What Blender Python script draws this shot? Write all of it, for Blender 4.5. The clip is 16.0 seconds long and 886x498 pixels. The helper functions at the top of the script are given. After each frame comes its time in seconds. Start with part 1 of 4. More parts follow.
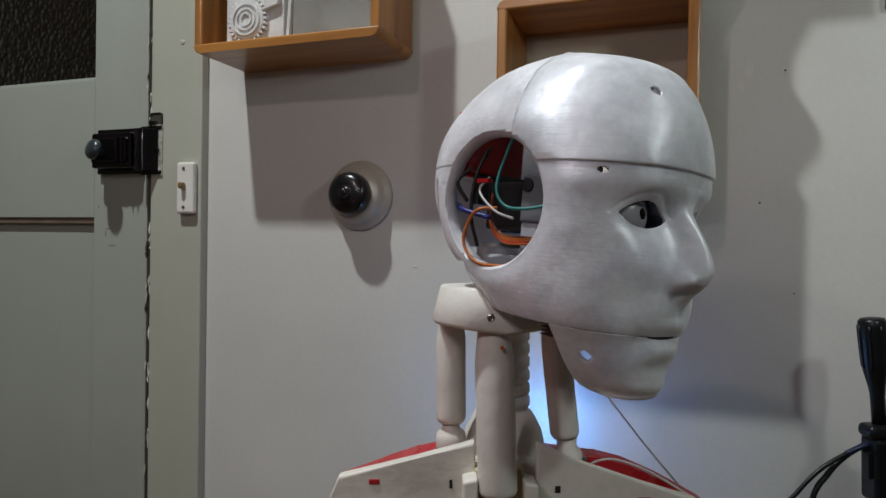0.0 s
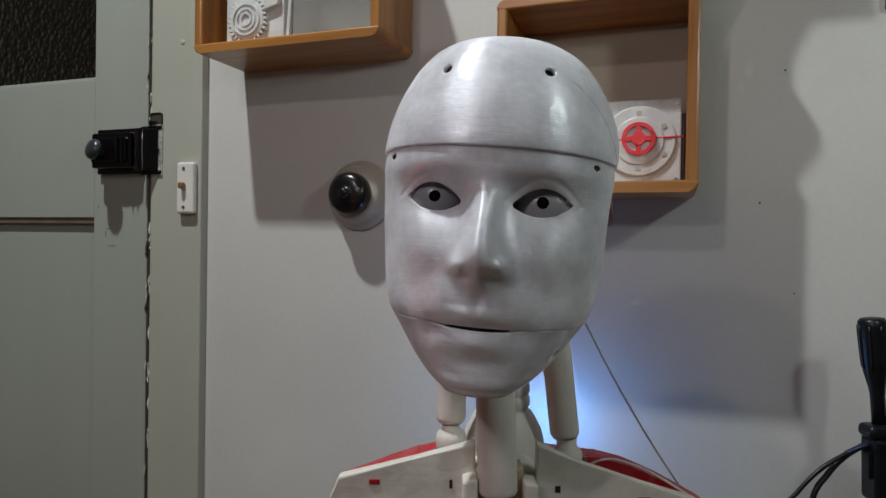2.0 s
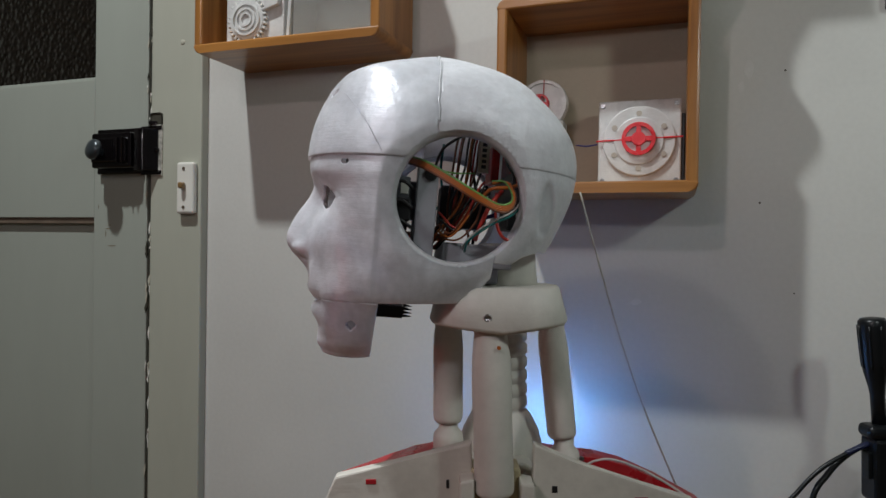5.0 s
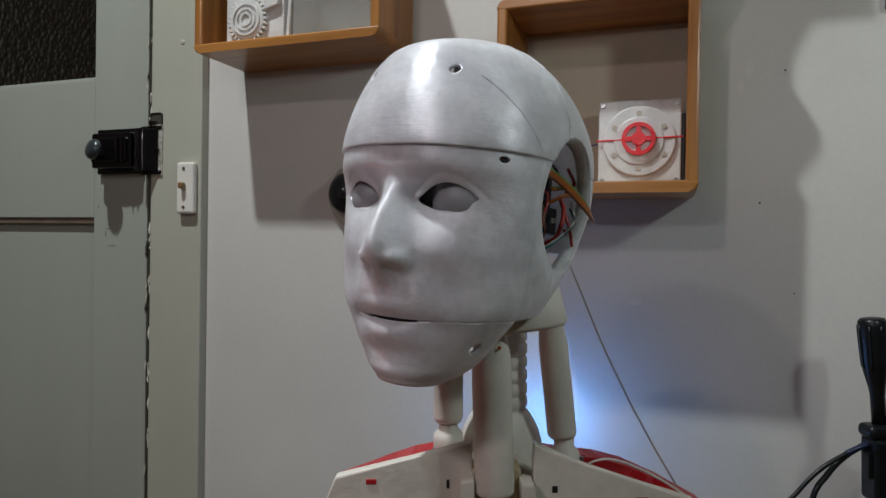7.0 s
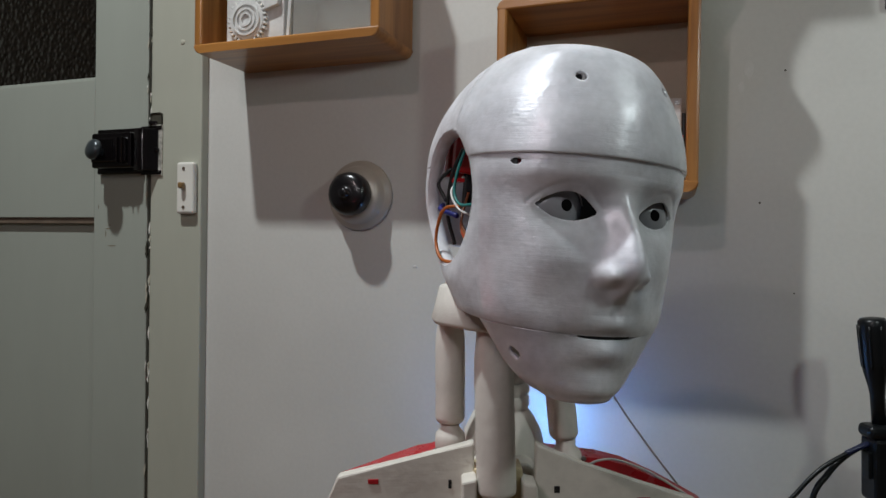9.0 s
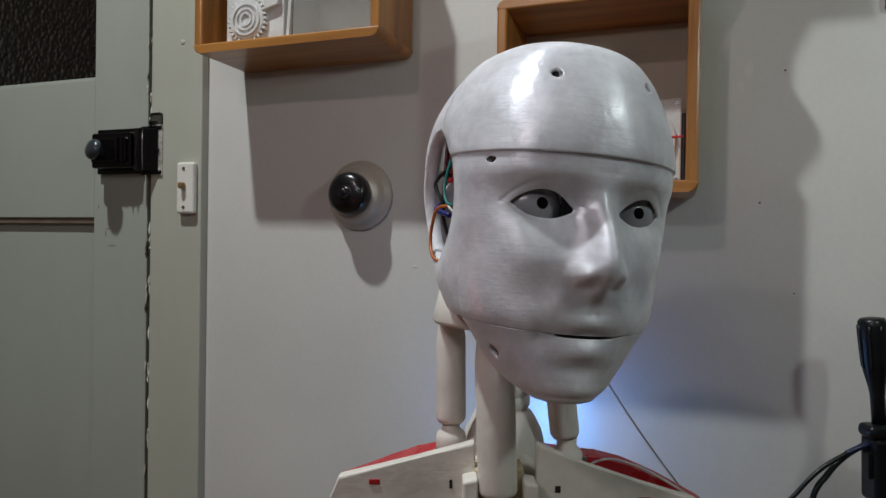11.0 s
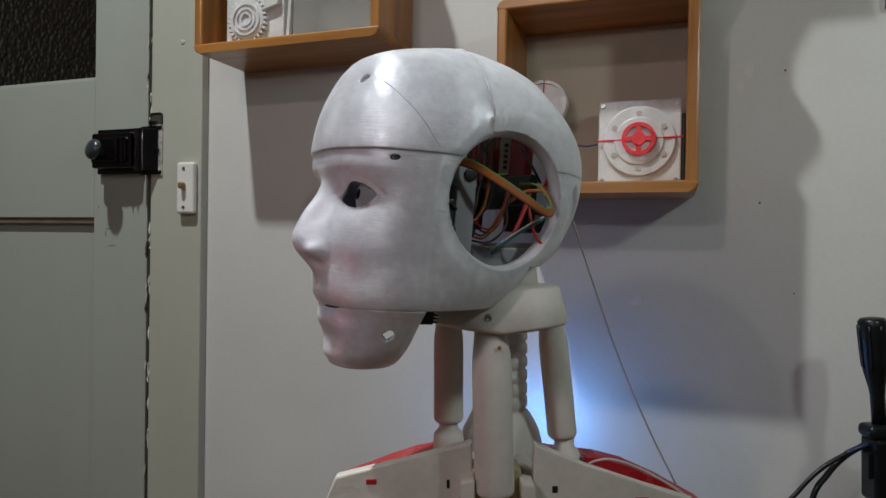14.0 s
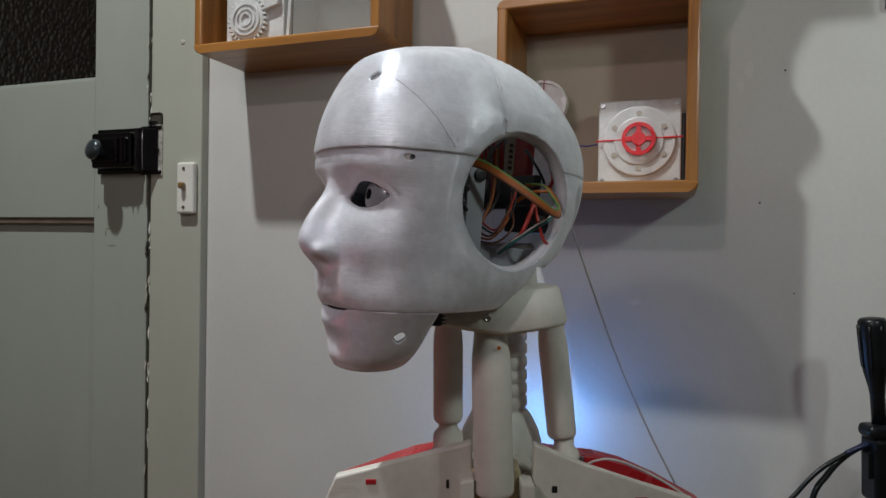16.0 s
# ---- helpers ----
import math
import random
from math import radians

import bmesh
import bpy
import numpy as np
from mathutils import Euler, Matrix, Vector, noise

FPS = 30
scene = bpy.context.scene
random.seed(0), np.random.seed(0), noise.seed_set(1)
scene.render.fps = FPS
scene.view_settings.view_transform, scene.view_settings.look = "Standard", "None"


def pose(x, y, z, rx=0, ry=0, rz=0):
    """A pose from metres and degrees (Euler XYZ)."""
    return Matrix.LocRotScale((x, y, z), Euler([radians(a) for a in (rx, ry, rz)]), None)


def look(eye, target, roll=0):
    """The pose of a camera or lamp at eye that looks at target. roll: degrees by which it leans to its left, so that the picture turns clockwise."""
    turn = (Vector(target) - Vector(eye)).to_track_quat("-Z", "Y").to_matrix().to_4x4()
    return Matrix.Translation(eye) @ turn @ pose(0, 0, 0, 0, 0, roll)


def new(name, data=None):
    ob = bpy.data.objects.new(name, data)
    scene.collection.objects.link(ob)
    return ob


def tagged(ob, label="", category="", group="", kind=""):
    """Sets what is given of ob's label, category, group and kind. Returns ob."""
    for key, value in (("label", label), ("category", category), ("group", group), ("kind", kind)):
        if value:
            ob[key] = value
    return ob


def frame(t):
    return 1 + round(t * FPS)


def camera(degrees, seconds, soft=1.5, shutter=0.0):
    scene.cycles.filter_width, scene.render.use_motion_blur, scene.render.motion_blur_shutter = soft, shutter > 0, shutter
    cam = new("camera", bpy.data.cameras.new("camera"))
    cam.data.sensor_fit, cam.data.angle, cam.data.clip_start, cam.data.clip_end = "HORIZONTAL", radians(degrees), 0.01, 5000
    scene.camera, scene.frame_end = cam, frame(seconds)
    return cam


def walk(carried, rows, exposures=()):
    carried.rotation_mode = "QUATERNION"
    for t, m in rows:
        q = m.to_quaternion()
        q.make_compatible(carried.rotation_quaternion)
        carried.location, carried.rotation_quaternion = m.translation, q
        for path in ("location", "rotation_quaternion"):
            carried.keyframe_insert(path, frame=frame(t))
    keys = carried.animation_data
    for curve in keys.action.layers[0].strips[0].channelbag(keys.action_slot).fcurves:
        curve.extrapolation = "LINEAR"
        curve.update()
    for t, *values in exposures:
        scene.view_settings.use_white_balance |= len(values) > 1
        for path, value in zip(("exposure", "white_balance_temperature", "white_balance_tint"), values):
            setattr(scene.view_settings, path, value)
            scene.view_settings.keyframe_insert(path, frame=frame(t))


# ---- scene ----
cam = camera(68.02, 16.0, soft=1.5)
EYE = (0.0, 0.0, 1.30)
VIEW = pose(0, 0, 1.30, 89.498, -0.862, 19.668)
walk(cam, [(0.0, VIEW), (16.0, VIEW)], exposures=[(0.0, 0.0, 6500, 10), (16.0, 0.0, 6500, 10)])

# ---- light: a ceiling lamp near the wall, a lamp behind the camera, two small desk lamps, a side lamp, an added red fill, a blue module behind the neck ----
world = bpy.data.worlds.new("world")
scene.world = world
world.use_nodes = True
world.node_tree.nodes["Background"].inputs[0].default_value = (0.9, 0.95, 1.0, 1)
world.node_tree.nodes["Background"].inputs[1].default_value = 0.02


def lamp(name, kind, m, power, colour, size):
    data = bpy.data.lights.new(name, kind)
    data.energy, data.color = power, colour
    if kind == "AREA":
        data.size = size
    else:
        data.shadow_soft_size = size
    ob = new(name, data)
    ob.matrix_world = m
    return ob


lamp("ceiling_light_glow", "AREA", pose(-0.84, 0.0, 3.20), 38, (0.92, 0.985, 1.0), 0.065)
lamp("rear_light_glow", "AREA", look((-0.54, -0.99, 2.36), (-0.3, 0.9, 1.4)), 3.0, (1.0, 0.82, 0.83), 0.05)
lamp("desk_light_glow", "AREA", look((-0.31, -0.22, 1.65), (-0.1, 0.9, 1.3)), 0.54, (1.0, 0.95, 1.0), 0.022)
lamp("small_desk_light_glow", "AREA", look((-0.15, -0.22, 1.67), (-0.1, 0.9, 1.3)), 0.26, (0.96, 0.97, 1.0), 0.022)
lamp("side_light_glow", "AREA", look((0.488, 0.232, 1.69), (-0.05, 0.7, 1.32)), 1.20, (0.88, 1.0, 0.96), 0.06)
# red fill without a known source, added to tint left-facing sides pink
lamp("added_red_fill", "POINT", pose(-0.44, 0.20, 1.19), 0.17, (1.0, 0.14, 0.20), 0.015)
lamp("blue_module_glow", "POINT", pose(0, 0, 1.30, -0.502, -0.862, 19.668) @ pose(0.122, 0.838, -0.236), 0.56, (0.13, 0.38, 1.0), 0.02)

# ---- materials ----


def material(name, colour, rough=0.5, metal=0.0, vary=0.12, scale=12.0, bump=0.08, fine=220.0, grain=(1, 1, 1), dirt=None, **more):
    """Colour broken up at two scales, with fine relief."""
    m = bpy.data.materials.new(name)
    m.use_nodes = True
    nodes, links = m.node_tree.nodes, m.node_tree.links
    bsdf = nodes["Principled BSDF"]
    bsdf.inputs["Roughness"].default_value, bsdf.inputs["Metallic"].default_value = rough, metal
    for key, value in more.items():
        bsdf.inputs[key.replace("_", " ")].default_value = value
    where = nodes.new("ShaderNodeTexCoord")
    mapping = nodes.new("ShaderNodeMapping")
    mapping.inputs["Scale"].default_value = grain
    links.new(where.outputs["Object"], mapping.inputs["Vector"])
    big, small = nodes.new("ShaderNodeTexNoise"), nodes.new("ShaderNodeTexNoise")
    big.inputs["Scale"].default_value, small.inputs["Scale"].default_value = scale, fine
    big.inputs["Detail"].default_value, small.inputs["Detail"].default_value = 5, 3
    for n in (big, small):
        links.new(mapping.outputs["Vector"], n.inputs["Vector"])
    ramp = nodes.new("ShaderNodeValToRGB")
    low = dirt or [c * (1 - vary) for c in colour]
    ramp.color_ramp.elements[0].color = (*low, 1)
    ramp.color_ramp.elements[1].color = (*[min(1, c * (1 + vary * 0.6)) for c in colour], 1)
    ramp.color_ramp.elements[0].position, ramp.color_ramp.elements[1].position = 0.30, 0.68
    mix = nodes.new("ShaderNodeMath")
    mix.operation = "MULTIPLY_ADD"
    mix.inputs[1].default_value = 0.25
    links.new(small.outputs["Fac"], mix.inputs[0])
    scaled = nodes.new("ShaderNodeMath")
    scaled.operation = "MULTIPLY"
    scaled.inputs[1].default_value = 0.75
    links.new(big.outputs["Fac"], scaled.inputs[0])
    links.new(scaled.outputs[0], mix.inputs[2])
    links.new(mix.outputs[0], ramp.inputs["Fac"])
    links.new(ramp.outputs["Color"], bsdf.inputs["Base Color"])
    if bump:
        b = nodes.new("ShaderNodeBump")
        b.inputs["Strength"].default_value, b.inputs["Distance"].default_value = bump, 0.001
        links.new(small.outputs["Fac"], b.inputs["Height"])
        links.new(b.outputs["Normal"], bsdf.inputs["Normal"])
    return m


def printed(name, colour, rough, layers, strength, blotch=0.07, **more):
    """Plastic printed in thin layers: fine ridges across z, blotches and worn gloss."""
    m = material(name, colour, rough, vary=blotch, scale=48, bump=0, fine=210, **more)
    nodes, links = m.node_tree.nodes, m.node_tree.links
    bsdf = nodes["Principled BSDF"]
    where = nodes["Texture Coordinate"]
    hair = nodes.new("ShaderNodeMapping")
    hair.inputs["Scale"].default_value = (5, 5, layers)
    links.new(where.outputs["Object"], hair.inputs["Vector"])
    wave = nodes.new("ShaderNodeTexNoise")
    wave.inputs["Scale"].default_value, wave.inputs["Detail"].default_value = 1.0, 3
    links.new(hair.outputs["Vector"], wave.inputs["Vector"])
    stretch = nodes.new("ShaderNodeMapping")
    stretch.inputs["Scale"].default_value = (110, 110, 650)
    links.new(where.outputs["Object"], stretch.inputs["Vector"])
    streak = nodes.new("ShaderNodeTexNoise")
    streak.inputs["Scale"].default_value, streak.inputs["Detail"].default_value = 1.0, 4
    links.new(stretch.outputs["Vector"], streak.inputs["Vector"])
    both = nodes.new("ShaderNodeMath")
    both.operation = "MULTIPLY_ADD"
    both.inputs[1].default_value = 1.6
    links.new(streak.outputs["Fac"], both.inputs[0])
    links.new(wave.outputs["Fac"], both.inputs[2])
    b = nodes.new("ShaderNodeBump")
    b.inputs["Strength"].default_value, b.inputs["Distance"].default_value = strength, 0.0004
    lumps = nodes.new("ShaderNodeTexNoise")
    lumps.inputs["Scale"].default_value, lumps.inputs["Detail"].default_value = 75, 3
    links.new(where.outputs["Object"], lumps.inputs["Vector"])
    uneven = nodes.new("ShaderNodeBump")
    uneven.name, lumps.name = "uneven", "lumps"
    uneven.inputs["Strength"].default_value, uneven.inputs["Distance"].default_value = 0.5, 0.0012
    links.new(lumps.outputs["Fac"], uneven.inputs["Height"])
    links.new(uneven.outputs["Normal"], b.inputs["Normal"])
    if "Coat_Weight" in more:
        links.new(b.outputs["Normal"], bsdf.inputs["Coat Normal"])
    links.new(both.outputs[0], b.inputs["Height"])
    links.new(b.outputs["Normal"], bsdf.inputs["Normal"])
    patch = nodes.new("ShaderNodeTexNoise")
    patch.inputs["Scale"].default_value, patch.inputs["Detail"].default_value = 45, 4
    links.new(where.outputs["Object"], patch.inputs["Vector"])
    span = nodes.new("ShaderNodeMapRange")
    span.inputs["From Min"].default_value, span.inputs["From Max"].default_value = 0.35, 0.7
    span.inputs["To Min"].default_value, span.inputs["To Max"].default_value = rough - 0.16, rough + 0.14
    links.new(patch.outputs["Fac"], span.inputs["Value"])
    links.new(span.outputs["Result"], bsdf.inputs["Roughness"])
    return m


# for the unseen walls and ceiling: toned dark to cut bounced light
ROOM = material("low_bounce_paint", (0.34, 0.32, 0.29), 0.6, vary=0.08, scale=2.6, bump=0.10, fine=160)
FRAME = material("frame_paint", (0.43, 0.432, 0.36), 0.40, vary=0.07, scale=5, bump=0.12, fine=60, grain=(1, 1, 0.25))
WALL = material("wall_paint", (0.60, 0.588, 0.553), 0.5, vary=0.10, scale=3.6, bump=0.10, fine=160)
DOOR = material("door_paint", (0.345, 0.365, 0.32), 0.42, vary=0.06, scale=5, bump=0.12, fine=60, grain=(1, 1, 0.25))
GAP = material("dark_gap", (0.05, 0.045, 0.03), 0.8, vary=0.5, scale=40)
PINE = material("pine", (0.43, 0.195, 0.052), 0.3, vary=0.35, scale=34, bump=0.05, fine=150, grain=(0.07, 1, 1), dirt=(0.20, 0.076, 0.018))
PINE_UP = material("pine_upright", (0.43, 0.195, 0.052), 0.3, vary=0.35, scale=34, bump=0.05, fine=150, grain=(1, 1, 0.07), dirt=(0.20, 0.076, 0.018))
BOARD = material("back_board", (0.50, 0.43, 0.33), 0.6, vary=0.10, scale=8)
BLACK = material("black_enamel", (0.004, 0.003, 0.0035), 0.17, vary=0.4, scale=30, bump=0.1)
RUBBER = material("black_rubber", (0.005, 0.006, 0.007), 0.36, Specular_IOR_Level=0.35, vary=0.3, scale=40, bump=0.1)
BAKELITE = material("black_bakelite", (0.008, 0.007, 0.008), 0.24, vary=0.3, scale=40, bump=0.02)
CERAMIC = material("cream_plastic", (0.45, 0.40, 0.335), 0.35, vary=0.08, scale=25)
SWITCH = material("switch_plastic", (0.74, 0.72, 0.66), 0.3, vary=0.05, scale=30, bump=0.02)
BROWN = material("brown_toggle", (0.22, 0.13, 0.05), 0.3, vary=0.2, scale=60)
STEEL = material("steel", (0.35, 0.35, 0.35), 0.3, 1.0, vary=0.2, scale=200)
SILVER = printed("silver_print", (0.77, 0.765, 0.845), 0.47, 2600, 0.17, 0.24, Metallic=0.12, Coat_Weight=0.03, Coat_Roughness=0.26, Subsurface_Weight=0.7)
PEARL = printed("pearl_print", (0.765, 0.76, 0.815), 0.50, 2600, 0.10, 0.18, Coat_Weight=0.06, Coat_Roughness=0.28, Subsurface_Weight=0.5)
for m in (SILVER, PEARL):      # layers run round the head and draw the gloss out along z
    bsdf = m.node_tree.nodes["Principled BSDF"]
    bsdf.inputs["Anisotropic"].default_value, bsdf.inputs["Anisotropic Rotation"].default_value = 0.65, 0.25
    bsdf.inputs["Subsurface Radius"].default_value = (1.0, 0.9, 0.9)
    bsdf.inputs["Subsurface Scale"].default_value = 0.018
    way = m.node_tree.nodes.new("ShaderNodeTangent")
    way.direction_type, way.axis = "RADIAL", "Z"
    m.node_tree.links.new(way.outputs["Tangent"], bsdf.inputs["Tangent"])
PEARL.node_tree.nodes["uneven"].inputs["Strength"].default_value = 0.9        # the back is dimpled
PEARL.node_tree.nodes["lumps"].inputs["Scale"].default_value = 130
CREAM = printed("cream_print", (0.71, 0.685, 0.63), 0.5, 1500, 0.08, 0.10)
# chest print: mottled, and darker than CREAM for the weaker light down there
MOTTLED = printed("mottled_shaded_cream_print", (0.66, 0.635, 0.57), 0.5, 1500, 0.10, 0.13)
YELLOWED = printed("yellowed_print", (0.56, 0.47, 0.30), 0.5, 1500, 0.08, 0.12)
RED = printed("red_print", (0.42, 0.018, 0.025), 0.38, 1500, 0.09, 0.15)
RED_BRIGHT = printed("bright_red_print", (0.75, 0.02, 0.03), 0.4, 1500, 0.2, 0.1)
CLEAR = printed("translucent_print", (0.66, 0.655, 0.64), 0.32, 1500, 0.25, 0.14, Subsurface_Weight=0.5, Coat_Weight=0.4, Coat_Roughness=0.15)
SERVO = material("servo_grey", (0.13, 0.135, 0.15), 0.4, vary=0.12, scale=60, bump=0.05)
SERVO_LIGHT = material("bracket_grey", (0.33, 0.34, 0.37), 0.4, vary=0.12, scale=60, bump=0.05)
PCB_RED = material("red_board", (0.65, 0.014, 0.014), 0.35, vary=0.25, scale=90)
DARK = material("dark_plastic", (0.012, 0.012, 0.014), 0.45, vary=0.3, scale=60)
EYEBALL = material("grey_eyeball", (0.24, 0.245, 0.265), 0.25, vary=0.10, scale=90, bump=0.02)
# lid grey has the eye socket's shade put into its colour
LID = printed("shaded_lid_print", (0.25, 0.25, 0.27), 0.45, 1500, 0.15, 0.14)
CLEAR.node_tree.nodes["Principled BSDF"].inputs["Subsurface Radius"].default_value = (1.0, 0.95, 0.9)
CLEAR.node_tree.nodes["Principled BSDF"].inputs["Subsurface Scale"].default_value = 0.004
PUPIL = material("black_pupil", (0.002, 0.002, 0.002), 0.8, Specular_IOR_Level=0.05, vary=0.1, scale=100, bump=0)
CORD = material("grey_cord", (0.46, 0.42, 0.36), 0.6, vary=0.2, scale=200)


def wire_material(name, colour):
    return material(name, colour, 0.4, vary=0.15, scale=120, bump=0)


WIRES = {
    "orange": wire_material("orange_wire", (0.42, 0.11, 0.015)),
    "brown": wire_material("brown_wire", (0.16, 0.05, 0.02)),
    "red": wire_material("red_wire", (0.45, 0.03, 0.02)),
    "green": wire_material("green_wire", (0.12, 0.28, 0.06)),
    "teal": wire_material("teal_wire", (0.015, 0.17, 0.16)),
    "black": wire_material("black_wire", (0.012, 0.012, 0.012)),
    "white": wire_material("white_wire", (0.6, 0.6, 0.58)),
    "blue": wire_material("blue_wire", (0.015, 0.02, 0.16)),
    "yellow": wire_material("yellow_wire", (0.55, 0.38, 0.03)),
}

# ---- building helpers ----


def part(name, bm, mat, parent=None, label="", smooth=False):
    mesh = bpy.data.meshes.new(name)
    bmesh.ops.recalc_face_normals(bm, faces=bm.faces)
    bm.to_mesh(mesh)
    bm.free()
    mesh.materials.append(mat)
    if smooth:
        for p in mesh.polygons:
            p.use_smooth = True
    ob = new(name, mesh)
    if parent:
        ob.parent = parent
    if label:
        tagged(ob, label)
    return ob


def box(x0, x1, y0, y1, z0, z1, bevel=0.0, segments=2, bm=None):
    bm = bm or bmesh.new()
    made = bmesh.ops.create_cube(bm, size=1.0)["verts"]
    for v in made:
        v.co = Vector((x0 + (v.co.x + 0.5) * (x1 - x0), y0 + (v.co.y + 0.5) * (y1 - y0), z0 + (v.co.z + 0.5) * (z1 - z0)))
    if bevel:
        edges = list({e for v in made for e in v.link_edges})
        bmesh.ops.bevel(bm, geom=edges, offset=bevel, segments=segments, profile=0.5, affect="EDGES")
    return bm


def lathe(rows, steps=32, bm=None, m=None):
    """A turned body about z: rows of (radius, height)."""
    bm = bm or bmesh.new()
    m = m or Matrix()
    rings = []
    for r, z in rows:
        rings.append([bm.verts.new(m @ Vector((r * math.cos(2 * math.pi * k / steps), r * math.sin(2 * math.pi * k / steps), z))) for k in range(steps)])
    for a, b in zip(rings, rings[1:]):
        for k in range(steps):
            bm.faces.new((a[k], a[(k + 1) % steps], b[(k + 1) % steps], b[k]))
    bm.faces.new(rings[0][::-1])
    bm.faces.new(rings[-1])
    return bm


def prism(points, y0, y1, bevel=0.0, segments=2):
    """A plate with the outline points in x and z, from y0 to y1."""
    bm = bmesh.new()
    near = [bm.verts.new((x, y0, z)) for x, z in points]
    far = [bm.verts.new((x, y1, z)) for x, z in points]
    n = len(points)
    bm.faces.new(near)
    bm.faces.new(far[::-1])
    for k in range(n):
        bm.faces.new((near[k], far[k], far[(k + 1) % n], near[(k + 1) % n]))
    if bevel:
        bmesh.ops.bevel(bm, geom=list(bm.edges), offset=bevel, segments=segments, profile=0.5, affect="EDGES")
    return bm


def smooth_line(points, steps=10):
    """Points along a Catmull-Rom line through points."""
    pts = [Vector(p) for p in points]
    pts = [pts[0] * 2 - pts[1]] + pts + [pts[-1] * 2 - pts[-2]]
    out = []
    for i in range(1, len(pts) - 2):
        a, b, c, d = pts[i - 1:i + 3]
        for k in range(steps):
            t = k / steps
            out.append(0.5 * (2 * b + (c - a) * t + (2 * a - 5 * b + 4 * c - d) * t * t + (3 * b - a - 3 * c + d) * t ** 3))
    out.append(pts[-2])
    return out


def tube(points, radius, sides=8, steps=10, bm=None):
    bm = bm or bmesh.new()
    line = smooth_line(points, steps)
    up = Vector((0.31, 0.22, 0.92))
    rings = []
    for i, p in enumerate(line):
        way = (line[min(i + 1, len(line) - 1)] - line[max(i - 1, 0)]).normalized()
        u = way.cross(up)
        u = u.normalized() if u.length > 1e-4 else Vector((1, 0, 0))
        v = way.cross(u)
        rings.append([bm.verts.new(p + radius * (u * math.cos(2 * math.pi * k / sides) + v * math.sin(2 * math.pi * k / sides))) for k in range(sides)])
    for a, b in zip(rings, rings[1:]):
        for k in range(sides):
            bm.faces.new((a[k], a[(k + 1) % sides], b[(k + 1) % sides], b[k]))
    bm.faces.new(rings[0][::-1])
    bm.faces.new(rings[-1])
    return bm


def thing(name, label, category, m=None, group="", kind=""):
    ob = new(name)
    ob.empty_display_size = 0.02
    if m:
        ob.matrix_world = m
    return tagged(ob, label, category, group, kind)


# ---- the room ----
WY = 0.90           # the wall's face
FLOOR = part("floor", box(-3.6, 3.6, -4.2, 1.1, -0.1, 0.0), material("floor_boards", (0.20, 0.12, 0.06), 0.5, vary=0.3, grain=(0.1, 1, 1)))
tagged(FLOOR, "plain brown floor boards of the room", "floor", kind="structure")
CEIL = part("ceiling", box(-3.6, 3.6, -4.2, 1.1, 3.4, 3.5), ROOM)
tagged(CEIL, "plain unseen ceiling, toned dark to bounce less light", "ceiling", kind="structure")


def wall(name, label, *size, paint=WALL):
    return tagged(part(name, box(*size), paint), label, "wall", kind="structure")


DL, DR, JAMB = -1.75, -0.864, -0.742     # door's hinge edge, its closing edge, the frame's outer edge
WALL_BACK = wall("wall_back", "off-white painted plaster wall with soft marks", JAMB - 0.02, 3.6, WY, WY + 0.12, 0.0, 3.4)
wall("wall_over_door", "off-white painted plaster over the door", -3.6, JAMB - 0.02, WY, WY + 0.12, 2.16, 3.4)
wall("wall_beside_door", "off-white painted plaster beside the door", -3.6, DL - 0.12, WY, WY + 0.12, 0.0, 2.16)
wall("wall_left", "plain painted side wall", -3.7, -3.6, -4.2, 1.1, 0.0, 3.4, paint=ROOM)
wall("wall_right", "plain painted side wall", 3.6, 3.7, -4.2, 1.1, 0.0, 3.4, paint=ROOM)
wall("wall_front", "plain painted wall behind the camera", -3.6, 3.6, -4.3, -4.2, 0.0, 3.4, paint=ROOM)

# ---- door and frame ----
DF = 0.893          # the door's face
GLASS = material("hammered_glass", (0.010, 0.008, 0.006), 0.08, vary=0.3, scale=60, bump=0, Specular_IOR_Level=0.5)
cells = GLASS.node_tree.nodes.new("ShaderNodeTexVoronoi")
cells.inputs["Scale"].default_value = 115
cells.feature = "SMOOTH_F1"
relief = GLASS.node_tree.nodes.new("ShaderNodeBump")
relief.inputs["Strength"].default_value, relief.inputs["Distance"].default_value = 1.0, 0.0050
GLASS.node_tree.links.new(GLASS.node_tree.nodes["Texture Coordinate"].outputs["Object"], cells.inputs["Vector"])
GLASS.node_tree.links.new(cells.outputs["Distance"], relief.inputs["Height"])
GLASS.node_tree.links.new(relief.outputs["Normal"], GLASS.node_tree.nodes["Principled BSDF"].inputs["Normal"])
BEAD = material("brown_bead", (0.16, 0.12, 0.09), 0.5, vary=0.3, scale=30)

door = thing("door_1", "closed grey-green painted door with a hammered glass pane", "door", kind="structure")
E0 = DR + 0.003     # closing edge
part("stile", box(-0.981, E0, DF, DF + 0.04, 0.01, 2.06, 0.0015), DOOR, door)
part("stile", box(DL, DL + 0.11, DF, DF + 0.04, 0.01, 2.06, 0.0015), DOOR, door)
part("rail", box(DL + 0.11, -0.981, DF, DF + 0.04, 1.336, 1.583, 0.0015), DOOR, door, "wide middle rail")
part("rail", box(DL + 0.11, -0.981, DF, DF + 0.04, 1.95, 2.06, 0.0015), DOOR, door, "top rail")
part("rail", box(DL + 0.11, -0.981, DF, DF + 0.04, 0.01, 0.24, 0.0015), DOOR, door, "bottom rail")
